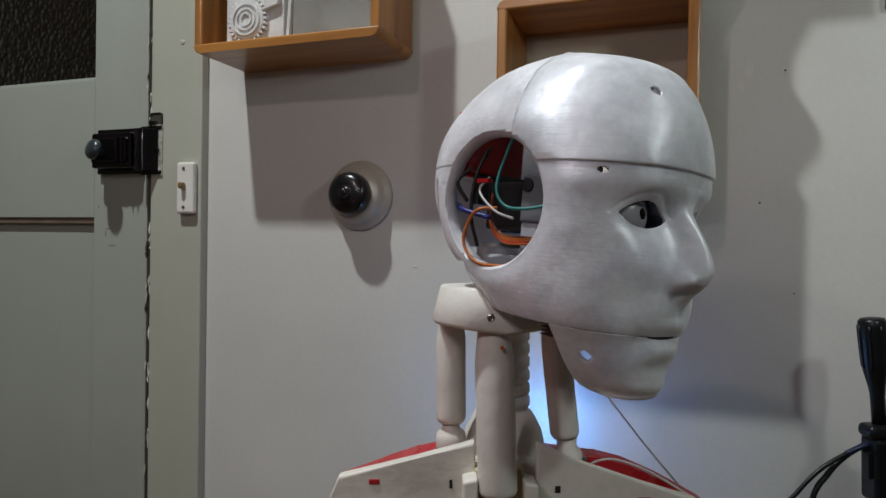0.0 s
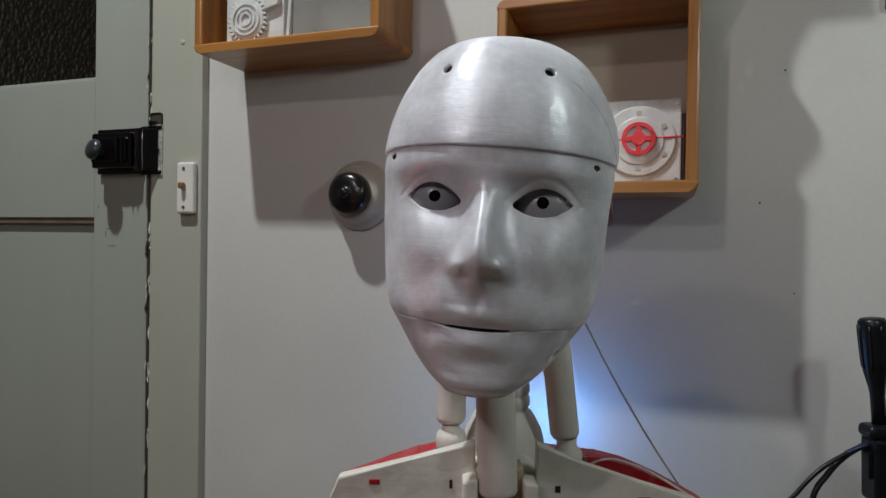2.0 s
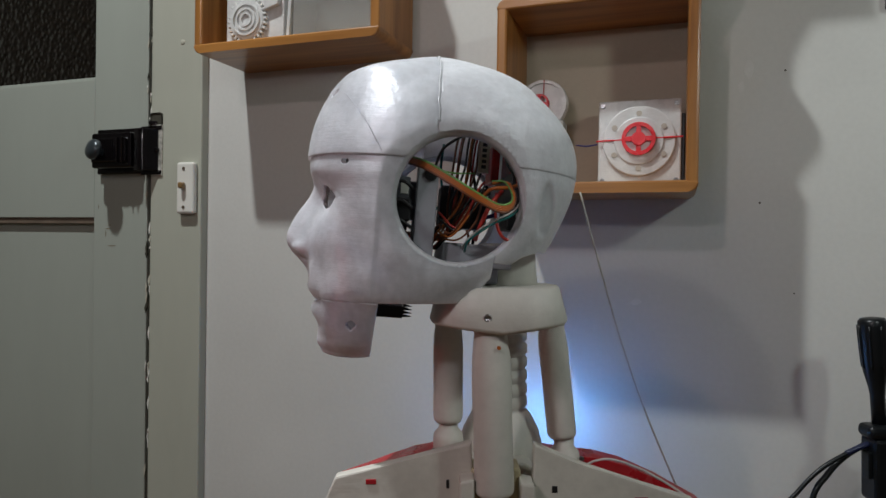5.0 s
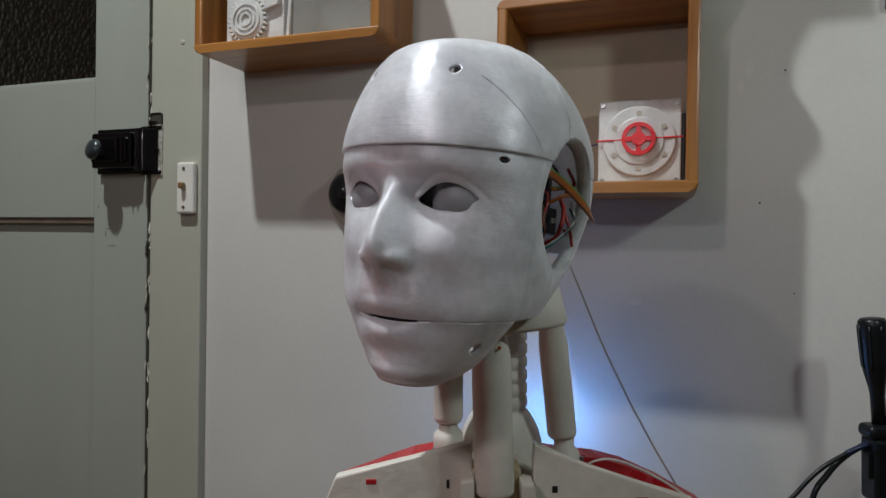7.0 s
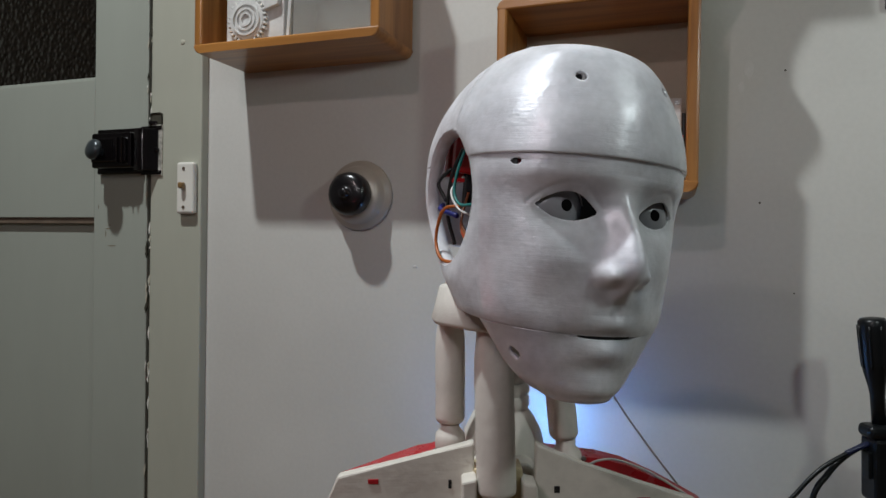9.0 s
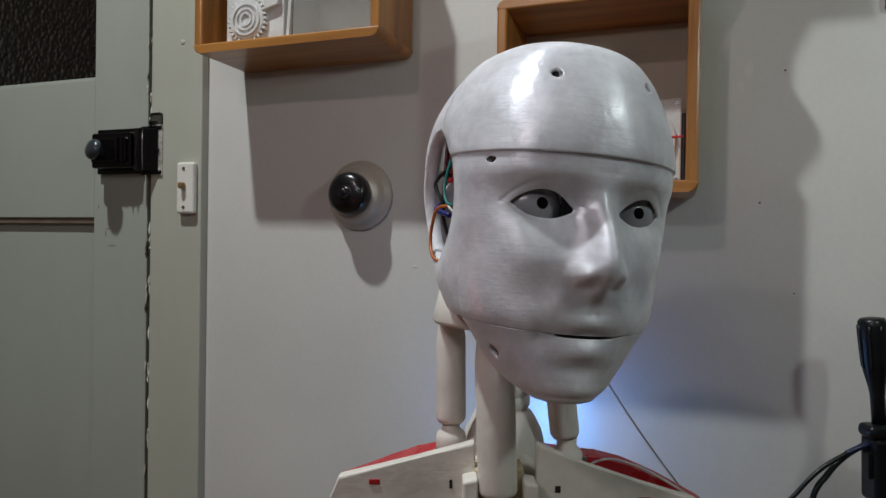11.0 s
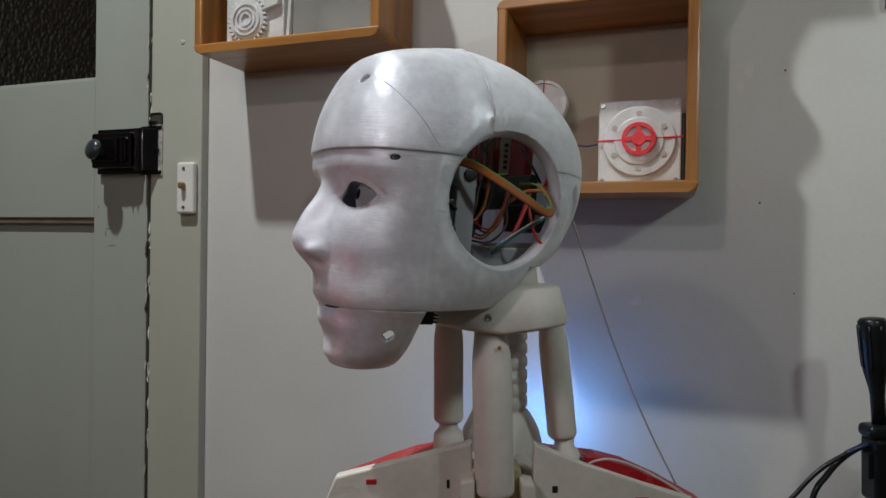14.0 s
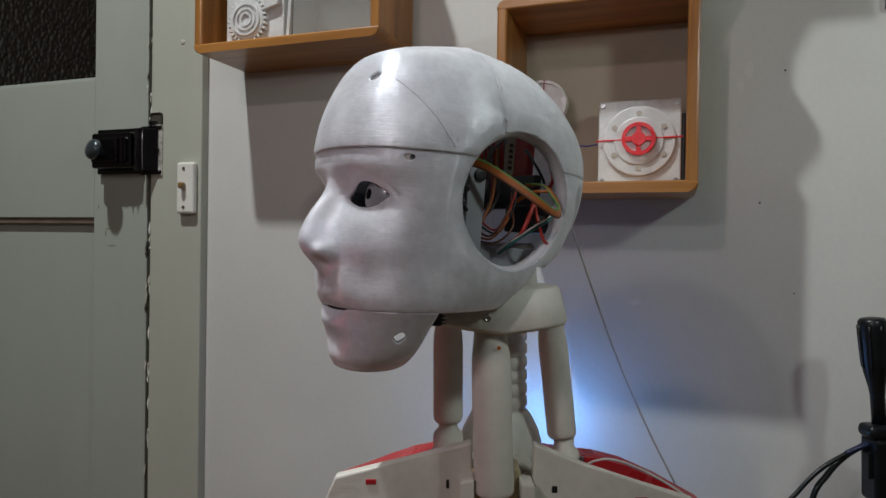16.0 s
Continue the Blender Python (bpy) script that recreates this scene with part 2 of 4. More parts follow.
part("panel", box(DL + 0.11, -0.981, DF + 0.011, DF + 0.03, 0.24, 1.336), DOOR, door, "recessed lower panel")
part("bead", box(DL + 0.11, -0.982, DF + 0.003, DF + 0.0115, 1.3255, 1.3360, 0.001), BEAD, door, "brown bead under the rail")
part("pane", box(DL + 0.11, -0.981, DF + 0.012, DF + 0.018, 1.583, 1.95), GLASS, door, "dark hammered glass pane")
part("bead", box(DL + 0.11, -0.981, DF + 0.004, DF + 0.012, 1.583, 1.5875, 0.001), DOOR, door, "glazing bead")

frame_1 = thing("door_frame", "chipped cream painted door frame", "door frame", kind="structure")
part("gap", box(E0, -0.842, DF + 0.012, DF + 0.03, 0.0, 2.10), GAP, frame_1, "dark gap beside the door")
bm = box(-0.846, -0.7405, 0.884, 0.918, 0.0, 2.19, 0.0025)
part("architrave", bm, FRAME, frame_1)
part("architrave", box(-1.90, -0.846, 0.884, 0.918, 2.09, 2.19, 0.0025), FRAME, frame_1)
part("architrave", box(-1.90, DL - 0.002, 0.884, 0.918, 0.0, 2.09, 0.0025), FRAME, frame_1)
random.seed(11)
PALE = material("bare_undercoat", (0.72, 0.70, 0.64), 0.6, vary=0.15, scale=120)
CHIP = material("old_paint", (0.46, 0.44, 0.36), 0.6, vary=0.2, scale=90)
for k in range(42):       # chipped paint along the gap
    z = random.uniform(0.9, 1.75)
    w, h = random.uniform(0.0008, 0.003), random.uniform(0.002, 0.012)
    x = random.choice((-0.846, -0.862)) + random.uniform(-0.001, 0.001)
    y = 0.884 if x > -0.85 else DF
    part("chip", prism([(x - w, z), (x, z - h), (x + w, z + h * 0.2), (x + w * 0.4, z + h)], y - 0.0004, y + 0.002), random.choice((CHIP, PALE, GAP)), frame_1)

SCUFF = material("brown_scuff", (0.20, 0.17, 0.12), 0.6, vary=0.4, scale=70)
for x, z, w, h in ((-0.948, 1.3170, 0.007, 0.0012), (-0.939, 1.2870, 0.010, 0.0010), (-0.953, 1.3080, 0.0014, 0.006), (-0.970, 1.3560, 0.0006, 0.004), (-0.944, 1.3230, 0.004, 0.0010)):
    part("scuff", prism([(x - w, z), (x - w * 0.3, z - h), (x + w * 0.6, z - h * 0.6), (x + w, z + h * 0.4), (x, z + h)], DF - 0.0003, DF + 0.001), SCUFF, door)
part("filler", lathe([(0.0045, 0.0), (0.0040, 0.0006), (0.002, 0.001)], 14, m=Matrix.Translation((-0.781, 0.884, 1.6280)) @ Matrix.Rotation(radians(90), 4, "X")), CHIP, frame_1, "patched screw hole")

# ---- rim latch ----
WORN = material("worn_plate", (0.62, 0.60, 0.54), 0.35, 0.3, vary=0.5, scale=90, dirt=(0.10, 0.09, 0.07))
latch = thing("rim_latch", "black enamelled rim latch with a small round knob on the door", "latch")
part("back_plate", box(-0.965, -0.866, 0.884, DF, 1.4120, 1.4900, 0.002), BLACK, latch)
part("case", box(-0.955, -0.868, 0.862, 0.885, 1.4200, 1.4800, 0.004, 3), BLACK, latch)
part("lid", box(-0.950, -0.874, 0.856, 0.863, 1.4290, 1.4700, 0.003, 3), BLACK, latch, "raised lid with ribs")
for k in range(9):
    part("rib", box(-0.9360 + 0.0042 * k, -0.9342 + 0.0042 * k, 0.8546, 0.857, 1.432, 1.467, 0.0006), BLACK, latch)
for x in (-0.8905, -0.8800):
    part("rib", box(x, x + 0.0026, 0.8525, 0.857, 1.428, 1.471, 0.0008), BLACK, latch)


def wedge(section, z0, z1, bevel):
    """A bar upright along z with the outline section in x and y."""
    bm = prism([(x, -y) for x, y in section], z0, z1, bevel)
    bmesh.ops.transform(bm, matrix=Matrix.Rotation(radians(90), 4, "X"), verts=bm.verts)
    return bm


part("keeper", wedge([(-0.8635, 0.8835), (-0.8635, 0.8640), (-0.8520, 0.8615), (-0.8440, 0.8625), (-0.8270, 0.8800), (-0.8270, 0.8835)], 1.4150, 1.4855, 0.0012), BLACK, latch, "black keeper with a sloped side on the frame")
part("keeper_flange", box(-0.8640, -0.8205, 0.8800, 0.8838, 1.4085, 1.4160, 0.0012), BLACK, latch)
part("keeper_flange", box(-0.8640, -0.8205, 0.8800, 0.8838, 1.4845, 1.4910, 0.0012), BLACK, latch)
part("keeper_plate", box(-0.8420, -0.8195, 0.8815, 0.884, 1.4060, 1.4930, 0.001), WORN, latch, "worn bright keeper plate")
part("lip", wedge([(-0.8450, 0.8838), (-0.8450, 0.8770), (-0.8420, 0.8750), (-0.8310, 0.8800), (-0.8300, 0.8838)], 1.4930, 1.4990, 0.0006), BLACK, latch)
part("mortise", box(-0.8440, -0.8200, 0.8822, 0.884, 1.4870, 1.5130, 0.004), GAP, latch, "dark empty mortise")
part("snib", lathe([(0.0045, 0.0), (0.0045, 0.006), (0.003, 0.008)], 16, m=Matrix.Translation((-0.8290, 0.884, 1.450)) @ Matrix.Rotation(radians(90), 4, "X")), BLACK, latch)
KNOB = material("worn_knob", (0.05, 0.06, 0.066), 0.28, 0.4, vary=0.3, scale=60)
part("knob", lathe([(0.006, 0.0), (0.006, 0.014), (0.012, 0.017), (0.0175, 0.022), (0.0185, 0.026), (0.016, 0.031), (0.009, 0.034), (0.002, 0.035)], 28,
                   m=Matrix.Translation((-0.9215, 0.864, 1.4440)) @ Matrix.Scale(0.96, 4) @ Matrix.Rotation(radians(78), 4, "X") @ Matrix.Rotation(radians(-12), 4, "Y")), KNOB, latch, "worn grey knob", smooth=True)

# ---- light switch ----
switch = thing("light_switch", "white plastic light switch with a brown toggle on the door frame", "light switch")
part("plate", box(-0.7815, -0.7470, 0.8725, 0.884, 1.3425, 1.4270, 0.004, 3), SWITCH, switch)
for z in (1.3530, 1.4165):
    part("screw", lathe([(0.0028, 0.0), (0.0028, 0.0012), (0.001, 0.0015)], 14, m=Matrix.Translation((-0.7660, 0.8728, z)) @ Matrix.Rotation(radians(90), 4, "X")), BEAD, switch)
part("toggle", box(-0.7705, -0.7615, 0.862, 0.8735, 1.3830, 1.3935, 0.003, 3), BROWN, switch, "brown toggle")

# ---- lamp holder on the wall ----
holder = thing("lamp_holder", "cream wall lamp holder with a black bakelite cap", "lamp holder")
back = Matrix.Translation((-0.4550, WY, 1.3705)) @ Matrix.Rotation(radians(90), 4, "X")
part("base", lathe([(0.0525, 0.0), (0.0530, 0.005), (0.0505, 0.009), (0.0450, 0.0115), (0.0435, 0.014), (0.0415, 0.022), (0.0380, 0.0275), (0.030, 0.029)], 48, m=back), CERAMIC, holder, "stepped cream base", smooth=True)
part("cap", lathe([(0.0295, 0.0275), (0.0318, 0.031), (0.0320, 0.040), (0.0298, 0.0475), (0.0235, 0.0520), (0.0130, 0.0540), (0.0075, 0.0540), (0.0068, 0.0590), (0.0050, 0.0608), (0.0015, 0.0612)], 48, m=back), BAKELITE, holder, "black bakelite cap", smooth=True)

# ---- wall shelves ----
def shelf(x0, x1, z0, z1, label):
    ob = thing("wall_shelf", label, "shelf", group="pine box shelves")
    t, y0, y1 = 0.0135, 0.782, WY
    r = 0.010

    def slab(flip):
        """A board with its two outer corners rounded."""
        line = [(x0, t), (x0, r)] + [(x0 + r - r * math.cos(a), r - r * math.sin(a)) for a in np.linspace(0.3, 1.5708, 5)]
        line += [(x1 - r + r * math.sin(a), r - r * math.cos(a)) for a in np.linspace(0, 1.27, 5)] + [(x1, r), (x1, t)]
        return [(x, z1 - z) if flip else (x, z0 + z) for x, z in line]
    part("bottom_board", prism(slab(False), y0, y1, 0.0022), PINE, ob)
    part("top_board", prism(slab(True), y0, y1, 0.0022), PINE, ob)
    part("side_board", box(x0, x0 + t, y0 + 0.0004, y1, z0 + t - 0.005, z1 - t + 0.005, 0.003, 2), PINE_UP, ob)
    part("side_board", box(x1 - t, x1, y0 + 0.0004, y1, z0 + t - 0.005, z1 - t + 0.005, 0.003, 2), PINE_UP, ob)
    part("back_board", box(x0 + t, x1 - t, y1 - 0.006, y1 - 0.0005, z0 + t, z1 - t), BOARD, ob, "thin tan back board")
    return ob


shelf(-0.6715, -0.3735, 1.5715, 1.810, "pine box shelf holding translucent printed gear parts")
shelf(-0.2140, 0.0205, 1.3615, 1.6000, "pine box shelf holding white printed pulley cases")

# parts on the shelves
def disc(x, y, z, r, depth, steps=40):
    return lathe([(r, 0.0), (r, depth * 0.8), (r * 0.97, depth), (r * 0.5, depth)], steps, m=Matrix.Translation((x, y, z)) @ Matrix.Rotation(radians(90), 4, "X"))


def ring(x, y, z, r, w, depth):
    """A flat ring that faces -y."""
    return lathe_ring([(r - w, 0), (r - w, depth), (r, depth), (r, 0)], Matrix.Translation((x, y, z)) @ Matrix.Rotation(radians(90), 4, "X"))


def lathe_ring(rows, m, steps=40):
    bm = bmesh.new()
    loops = [[bm.verts.new(m @ Vector((r * math.cos(2 * math.pi * k / steps), r * math.sin(2 * math.pi * k / steps), z))) for k in range(steps)] for r, z in rows]
    for a, b in zip(loops, loops[1:] + loops[:1]):
        for k in range(steps):
            bm.faces.new((a[k], a[(k + 1) % steps], b[(k + 1) % steps], b[k]))
    return bm


def spoked(parent, x, y, z, r, spokes=4):
    bm = ring(x, y, z, r, r * 0.22, 0.005)
    part("wheel_rim", bm, RED_BRIGHT, parent)
    part("wheel_hub", disc(x, y, z, r * 0.42, 0.006, 24), RED_BRIGHT, parent)
    for k in range(spokes):
        a = radians(90 * k)
        bm = box(r * 0.3, r * 0.85, -0.0045, 0.0, -r * 0.14, r * 0.14)
        bmesh.ops.transform(bm, matrix=Matrix.Translation((x, y, z)) @ Matrix.Rotation(a, 4, "Y"), verts=bm.verts)
        part("spoke", bm, RED_BRIGHT, parent)


SB = 1.3750         # the low shelf's board
case = thing("pulley_case", "white printed square case with a red wheel and red cord", "pulley case")
part("case", box(-0.0960, 0.0020, 0.842, 0.872, SB, 1.4800, 0.002), CLEAR, case)
part("boss", disc(-0.0470, 0.842, 1.4290, 0.0430, 0.004), CLEAR, case, "round raised boss")
part("inner_boss", disc(-0.0470, 0.838, 1.4290, 0.0290, 0.002), CLEAR, case)
for dx in (-1, 1):
    for dz in (-1, 1):
        part("screw", disc(-0.0470 + dx * 0.0435, 0.842, 1.4275 + dz * 0.0465, 0.0030, 0.002, 12), STEEL, case)
for k in range(6):
    a = radians(60 * k + 30)
    part("hole", disc(-0.0470 + 0.0335 * math.cos(a), 0.8375, 1.4290 + 0.0335 * math.sin(a), 0.0034, 0.0006, 14), CERAMIC, case, "shallow hole")
spoked(case, -0.0470, 0.836, 1.4310, 0.0200)
part("cord", tube([(-0.098, 0.8385, 1.4300), (-0.047, 0.8355, 1.4310), (0.004, 0.8385, 1.4325)], 0.0011, 6, 4), RED_BRIGHT, case, "red cord")
part("side_block", box(0.0022, 0.0062, 0.845, 0.895, SB, 1.4620, 0.001), DARK, case, "dark block beside the case")
part("lead", tube([(-0.098, 0.850, 1.4280), (-0.112, 0.851, 1.4265), (-0.125, 0.850, 1.4280)], 0.0009, 6, 4), WIRES["blue"], case, "blue lead")

spool = thing("pulley_spool", "white printed round spool with a red hub on a foot", "spool")
part("foot", box(-0.194, -0.142, 0.852, 0.884, SB, 1.4620, 0.002), CLEAR, spool)
part("spool", disc(-0.1690, 0.862, 1.4840, 0.0320, 0.008), CLEAR, spool)
part("rim", ring(-0.1690, 0.854, 1.4840, 0.0310, 0.004, 0.003), CLEAR, spool)
spoked(spool, -0.1730, 0.853, 1.4840, 0.0125)
part("cord", tube([(-0.1690, 0.851, 1.4840), (-0.1680, 0.851, 1.500), (-0.1675, 0.851, 1.5150)], 0.0006, 6, 4), WIRES["red"], spool)

gear = thing("gear_case", "translucent white printed case with a round gear", "gear case")
part("case", box(-0.6330, -0.5340, 0.806, 0.850, 1.5850, 1.700, 0.003), CLEAR, gear)
part("gear_disc", disc(-0.5930, 0.806, 1.6190, 0.0290, 0.007), CLEAR, gear)
for r in (0.0235, 0.0165, 0.0100):
    part("groove_ring", ring(-0.5930, 0.7992, 1.6190, r, 0.0028, 0.0030), CLEAR, gear)
for k in range(28):
    a = 2 * math.pi * k / 28
    bm = box(0.0280, 0.0335, -0.0065, 0.0, -0.0017, 0.0017, 0.0005, 1)
    bmesh.ops.transform(bm, matrix=Matrix.Translation((-0.5930, 0.806, 1.6190)) @ Matrix.Rotation(a, 4, "Y"), verts=bm.verts)
    part("tooth", bm, CLEAR, gear)
part("lever", prism([(-0.5620, 1.630), (-0.5400, 1.636), (-0.5380, 1.650), (-0.556, 1.660), (-0.5640, 1.648)], 0.798, 0.806, 0.001), CLEAR, gear)

tray = thing("clear_box", "open translucent plastic box standing beside the gear case", "box")
FILM = material("clear_plastic", (0.75, 0.74, 0.70), 0.18, vary=0.06, scale=20, bump=0.02, Transmission_Weight=0.75)
part("side", prism([(-0.5270, 1.5850), (-0.5220, 1.5850), (-0.5150, 1.690), (-0.5200, 1.690)], 0.800, 0.872, 0.001), CLEAR, tray, "pale edge")
part("front", box(-0.5180, -0.3960, 0.8045, 0.8065, 1.5850, 1.690), FILM, tray)
part("back", box(-0.5180, -0.3960, 0.868, 0.870, 1.5850, 1.690), FILM, tray)
part("base", box(-0.5180, -0.3960, 0.8065, 0.868, 1.5850, 1.588), FILM, tray)
for x, z, r in ((-0.470, 1.600, 0.011), (-0.452, 1.607, 0.014), (-0.430, 1.599, 0.010)):
    part("printed_part", lathe([(r, 0.0), (r, 0.012), (r * 0.6, 0.016)], 16, m=Matrix.Translation((x, 0.835, 1.588))), YELLOWED if r < 0.012 else CLEAR, tray)

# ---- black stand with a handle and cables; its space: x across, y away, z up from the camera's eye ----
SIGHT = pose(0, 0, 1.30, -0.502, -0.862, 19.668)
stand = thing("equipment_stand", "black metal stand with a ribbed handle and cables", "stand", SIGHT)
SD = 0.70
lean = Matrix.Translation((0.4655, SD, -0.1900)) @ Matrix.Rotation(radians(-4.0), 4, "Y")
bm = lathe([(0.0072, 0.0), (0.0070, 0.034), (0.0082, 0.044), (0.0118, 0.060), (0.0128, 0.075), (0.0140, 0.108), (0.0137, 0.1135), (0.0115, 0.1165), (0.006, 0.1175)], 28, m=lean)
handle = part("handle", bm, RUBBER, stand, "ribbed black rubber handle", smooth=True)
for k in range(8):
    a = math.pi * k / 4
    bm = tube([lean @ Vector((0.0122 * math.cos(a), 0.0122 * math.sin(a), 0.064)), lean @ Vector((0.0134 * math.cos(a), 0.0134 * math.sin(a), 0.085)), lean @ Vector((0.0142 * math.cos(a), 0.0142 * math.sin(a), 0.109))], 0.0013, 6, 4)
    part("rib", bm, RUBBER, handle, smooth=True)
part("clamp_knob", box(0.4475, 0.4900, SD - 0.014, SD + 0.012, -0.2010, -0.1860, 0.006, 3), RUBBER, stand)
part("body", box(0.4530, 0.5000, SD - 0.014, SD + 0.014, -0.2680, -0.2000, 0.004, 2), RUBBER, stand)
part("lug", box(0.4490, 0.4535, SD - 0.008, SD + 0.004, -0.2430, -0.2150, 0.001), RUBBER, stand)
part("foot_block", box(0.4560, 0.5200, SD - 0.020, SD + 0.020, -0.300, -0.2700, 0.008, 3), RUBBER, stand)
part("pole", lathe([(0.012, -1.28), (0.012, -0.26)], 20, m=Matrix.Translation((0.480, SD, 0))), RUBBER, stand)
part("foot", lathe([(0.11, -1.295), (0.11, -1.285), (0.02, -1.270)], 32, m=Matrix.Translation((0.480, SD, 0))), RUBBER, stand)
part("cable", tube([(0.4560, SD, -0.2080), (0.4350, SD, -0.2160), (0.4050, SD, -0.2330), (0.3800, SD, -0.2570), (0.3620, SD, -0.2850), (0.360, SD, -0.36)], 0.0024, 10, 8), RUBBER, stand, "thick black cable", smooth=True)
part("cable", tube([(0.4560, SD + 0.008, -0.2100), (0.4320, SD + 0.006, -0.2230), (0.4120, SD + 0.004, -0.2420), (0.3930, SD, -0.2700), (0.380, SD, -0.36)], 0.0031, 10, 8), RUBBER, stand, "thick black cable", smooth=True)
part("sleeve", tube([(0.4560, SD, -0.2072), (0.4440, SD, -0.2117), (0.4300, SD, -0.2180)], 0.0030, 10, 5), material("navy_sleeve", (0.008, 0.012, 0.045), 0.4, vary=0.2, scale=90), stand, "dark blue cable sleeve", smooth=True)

hook = tagged(part("wall_bracket", box(0.2230, 0.2700, 0.885, WY, 1.5800, 1.6400, 0.003), BLACK), "small black bracket high on the wall", "bracket")

pile = thing("parts_pile", "uneven pile of printed parts on top of the pine shelf", "printed parts")
EDGE = [(0.0085, 1.6005), (0.0100, 1.6060), (0.0205, 1.6240), (0.0330, 1.6370), (0.0365, 1.6460), (0.0340, 1.6640), (0.0230, 1.6780), (0.0165, 1.6910), (0.0090, 1.7060)]
part("block", prism([(-0.120, 1.6005)] + EDGE + [(-0.120, 1.7060)], 0.786, 0.806, 0.0012), CLEAR, pile)
part("lump", prism([(-0.110, 1.7065), (0.0080, 1.7065), (0.0072, 1.7450), (0.0125, 1.7560), (0.0200, 1.7640), (0.0260, 1.7780), (-0.110, 1.7790)], 0.786, 0.806, 0.0012), CLEAR, pile)
part("tray", box(-0.110, 0.0820, 0.784, 0.830, 1.7795, 1.8600, 0.003), CLEAR, pile, "flat tray laid across the pile")

PATCH = material("filler_patch", (0.635, 0.62, 0.59), 0.5, vary=0.1, scale=40)
random.seed(23)
for x, z, w, h in ((0.0796, 1.5233, 0.0055, 0.0130), (0.0716, 1.5010, 0.0040, 0.0075), (-0.0508, 1.2263, 0.0075, 0.0045), (-0.3650, 1.2650, 0.0030, 0.0022)):
    line = [(x + w * math.cos(a) * random.uniform(0.7, 1.1), z + h * math.sin(a) * random.uniform(0.7, 1.1)) for a in np.linspace(0, 6.0, 14)]
    part("filler_patch", prism(line, WY - 0.0006, WY + 0.001, 0.0003), PATCH, WALL_BACK, "pale dab of filler")
for x, z, r in ((0.1207, 1.5182, 0.0012), (0.0950, 1.3560, 0.0013), (0.135, 1.245, 0.0010)):
    part("nail_hole", lathe([(r, 0.0), (r, 0.0004), (r * 0.5, 0.0006)], 10, m=Matrix.Translation((x, WY, z)) @ Matrix.Rotation(radians(90), 4, "X")), GAP, WALL_BACK, "small nail hole")

# ---- the robot ----
# Its own space: x to its left shoulder as seen from the front, y backwards, z up, the neck's turning point at 0.
BODY = pose(-0.11489, 0.44742, 1.29661, -0.502, -0.862, 19.668)
robot = thing("robot", "white and silver 3D-printed humanoid robot bust turning its head", "robot", BODY)


def curve_of(*pairs):
    xs, ys = [p[0] for p in pairs], [p[1] for p in pairs]

    def f(z):
        # monotone-ish smooth interpolation
        z = np.asarray(z, float)
        s = np.gradient(ys, xs)
        i = np.clip(np.searchsorted(xs, z) - 1, 0, len(xs) - 2)
        x0, x1 = np.take(xs, i), np.take(xs, i + 1)
        y0, y1, s0, s1 = np.take(ys, i), np.take(ys, i + 1), np.take(s, i), np.take(s, i + 1)
        h = x1 - x0
        t = np.clip((z - x0) / h, 0, 1)
        return y0 * (1 + 2 * t) * (1 - t) ** 2 + s0 * h * t * (1 - t) ** 2 + y1 * t * t * (3 - 2 * t) + s1 * h * t * t * (t - 1)
    return f


HALF = curve_of((-0.0825, 0.001), (-0.081, 0.012), (-0.077, 0.0215), (-0.072, 0.0290), (-0.065, 0.0365), (-0.048, 0.0498), (-0.038, 0.0572), (-0.028, 0.061), (-0.007, 0.0665),
                (0.010, 0.0690), (0.045, 0.0705), (0.065, 0.0690), (0.088, 0.0605), (0.100, 0.0530), (0.111, 0.0420), (0.119, 0.0285), (0.1245, 0.0125), (0.126, 0.001))
FRONT = curve_of((-0.0825, -0.1045), (-0.0805, -0.1150), (-0.076, -0.1200), (-0.067, -0.1225), (-0.060, -0.1245), (-0.045, -0.1275), (-0.030, -0.1315),
                 (-0.015, -0.1310), (0.010, -0.1300), (0.0314, -0.1312), (0.0394, -0.1350), (0.048, -0.1378), (0.0607, -0.1376), (0.0763, -0.1345),
                 (0.0882, -0.1300), (0.101, -0.1228), (0.109, -0.1150), (0.1155, -0.1010), (0.1200, -0.0850), (0.1240, -0.0660), (0.126, -0.052))
BACK = curve_of((-0.0825, -0.0960), (-0.078, -0.075), (-0.068, -0.050), (-0.035, -0.010), (-0.0022, 0.0262), (0.0123, 0.0332), (0.0263, 0.0386), (0.0406, 0.0428),
                (0.0546, 0.0444), (0.0640, 0.0438), (0.0742, 0.0408), (0.0873, 0.0325), (0.1018, 0.0180), (0.1139, 0.0015), (0.1195, -0.0140), (0.1232, -0.034), (0.126, -0.050))
NOSE = curve_of((-0.0310, 0.0), (-0.0250, 0.0026), (-0.0200, 0.0070), (-0.0150, 0.0124), (-0.0105, 0.0164), (-0.0068, 0.0184), (-0.0015, 0.0190), (0.0035, 0.0176), (0.0120, 0.0140), (0.0235, 0.0074), (0.0320, 0.0026), (0.041, 0.0))
NOSE_W = curve_of((-0.0300, 0.0070), (-0.0195, 0.0072), (-0.0150, 0.0080), (-0.0105, 0.0090), (-0.005, 0.0096), (0.003, 0.0084), (0.012, 0.0066), (0.025, 0.0068), (0.041, 0.010))


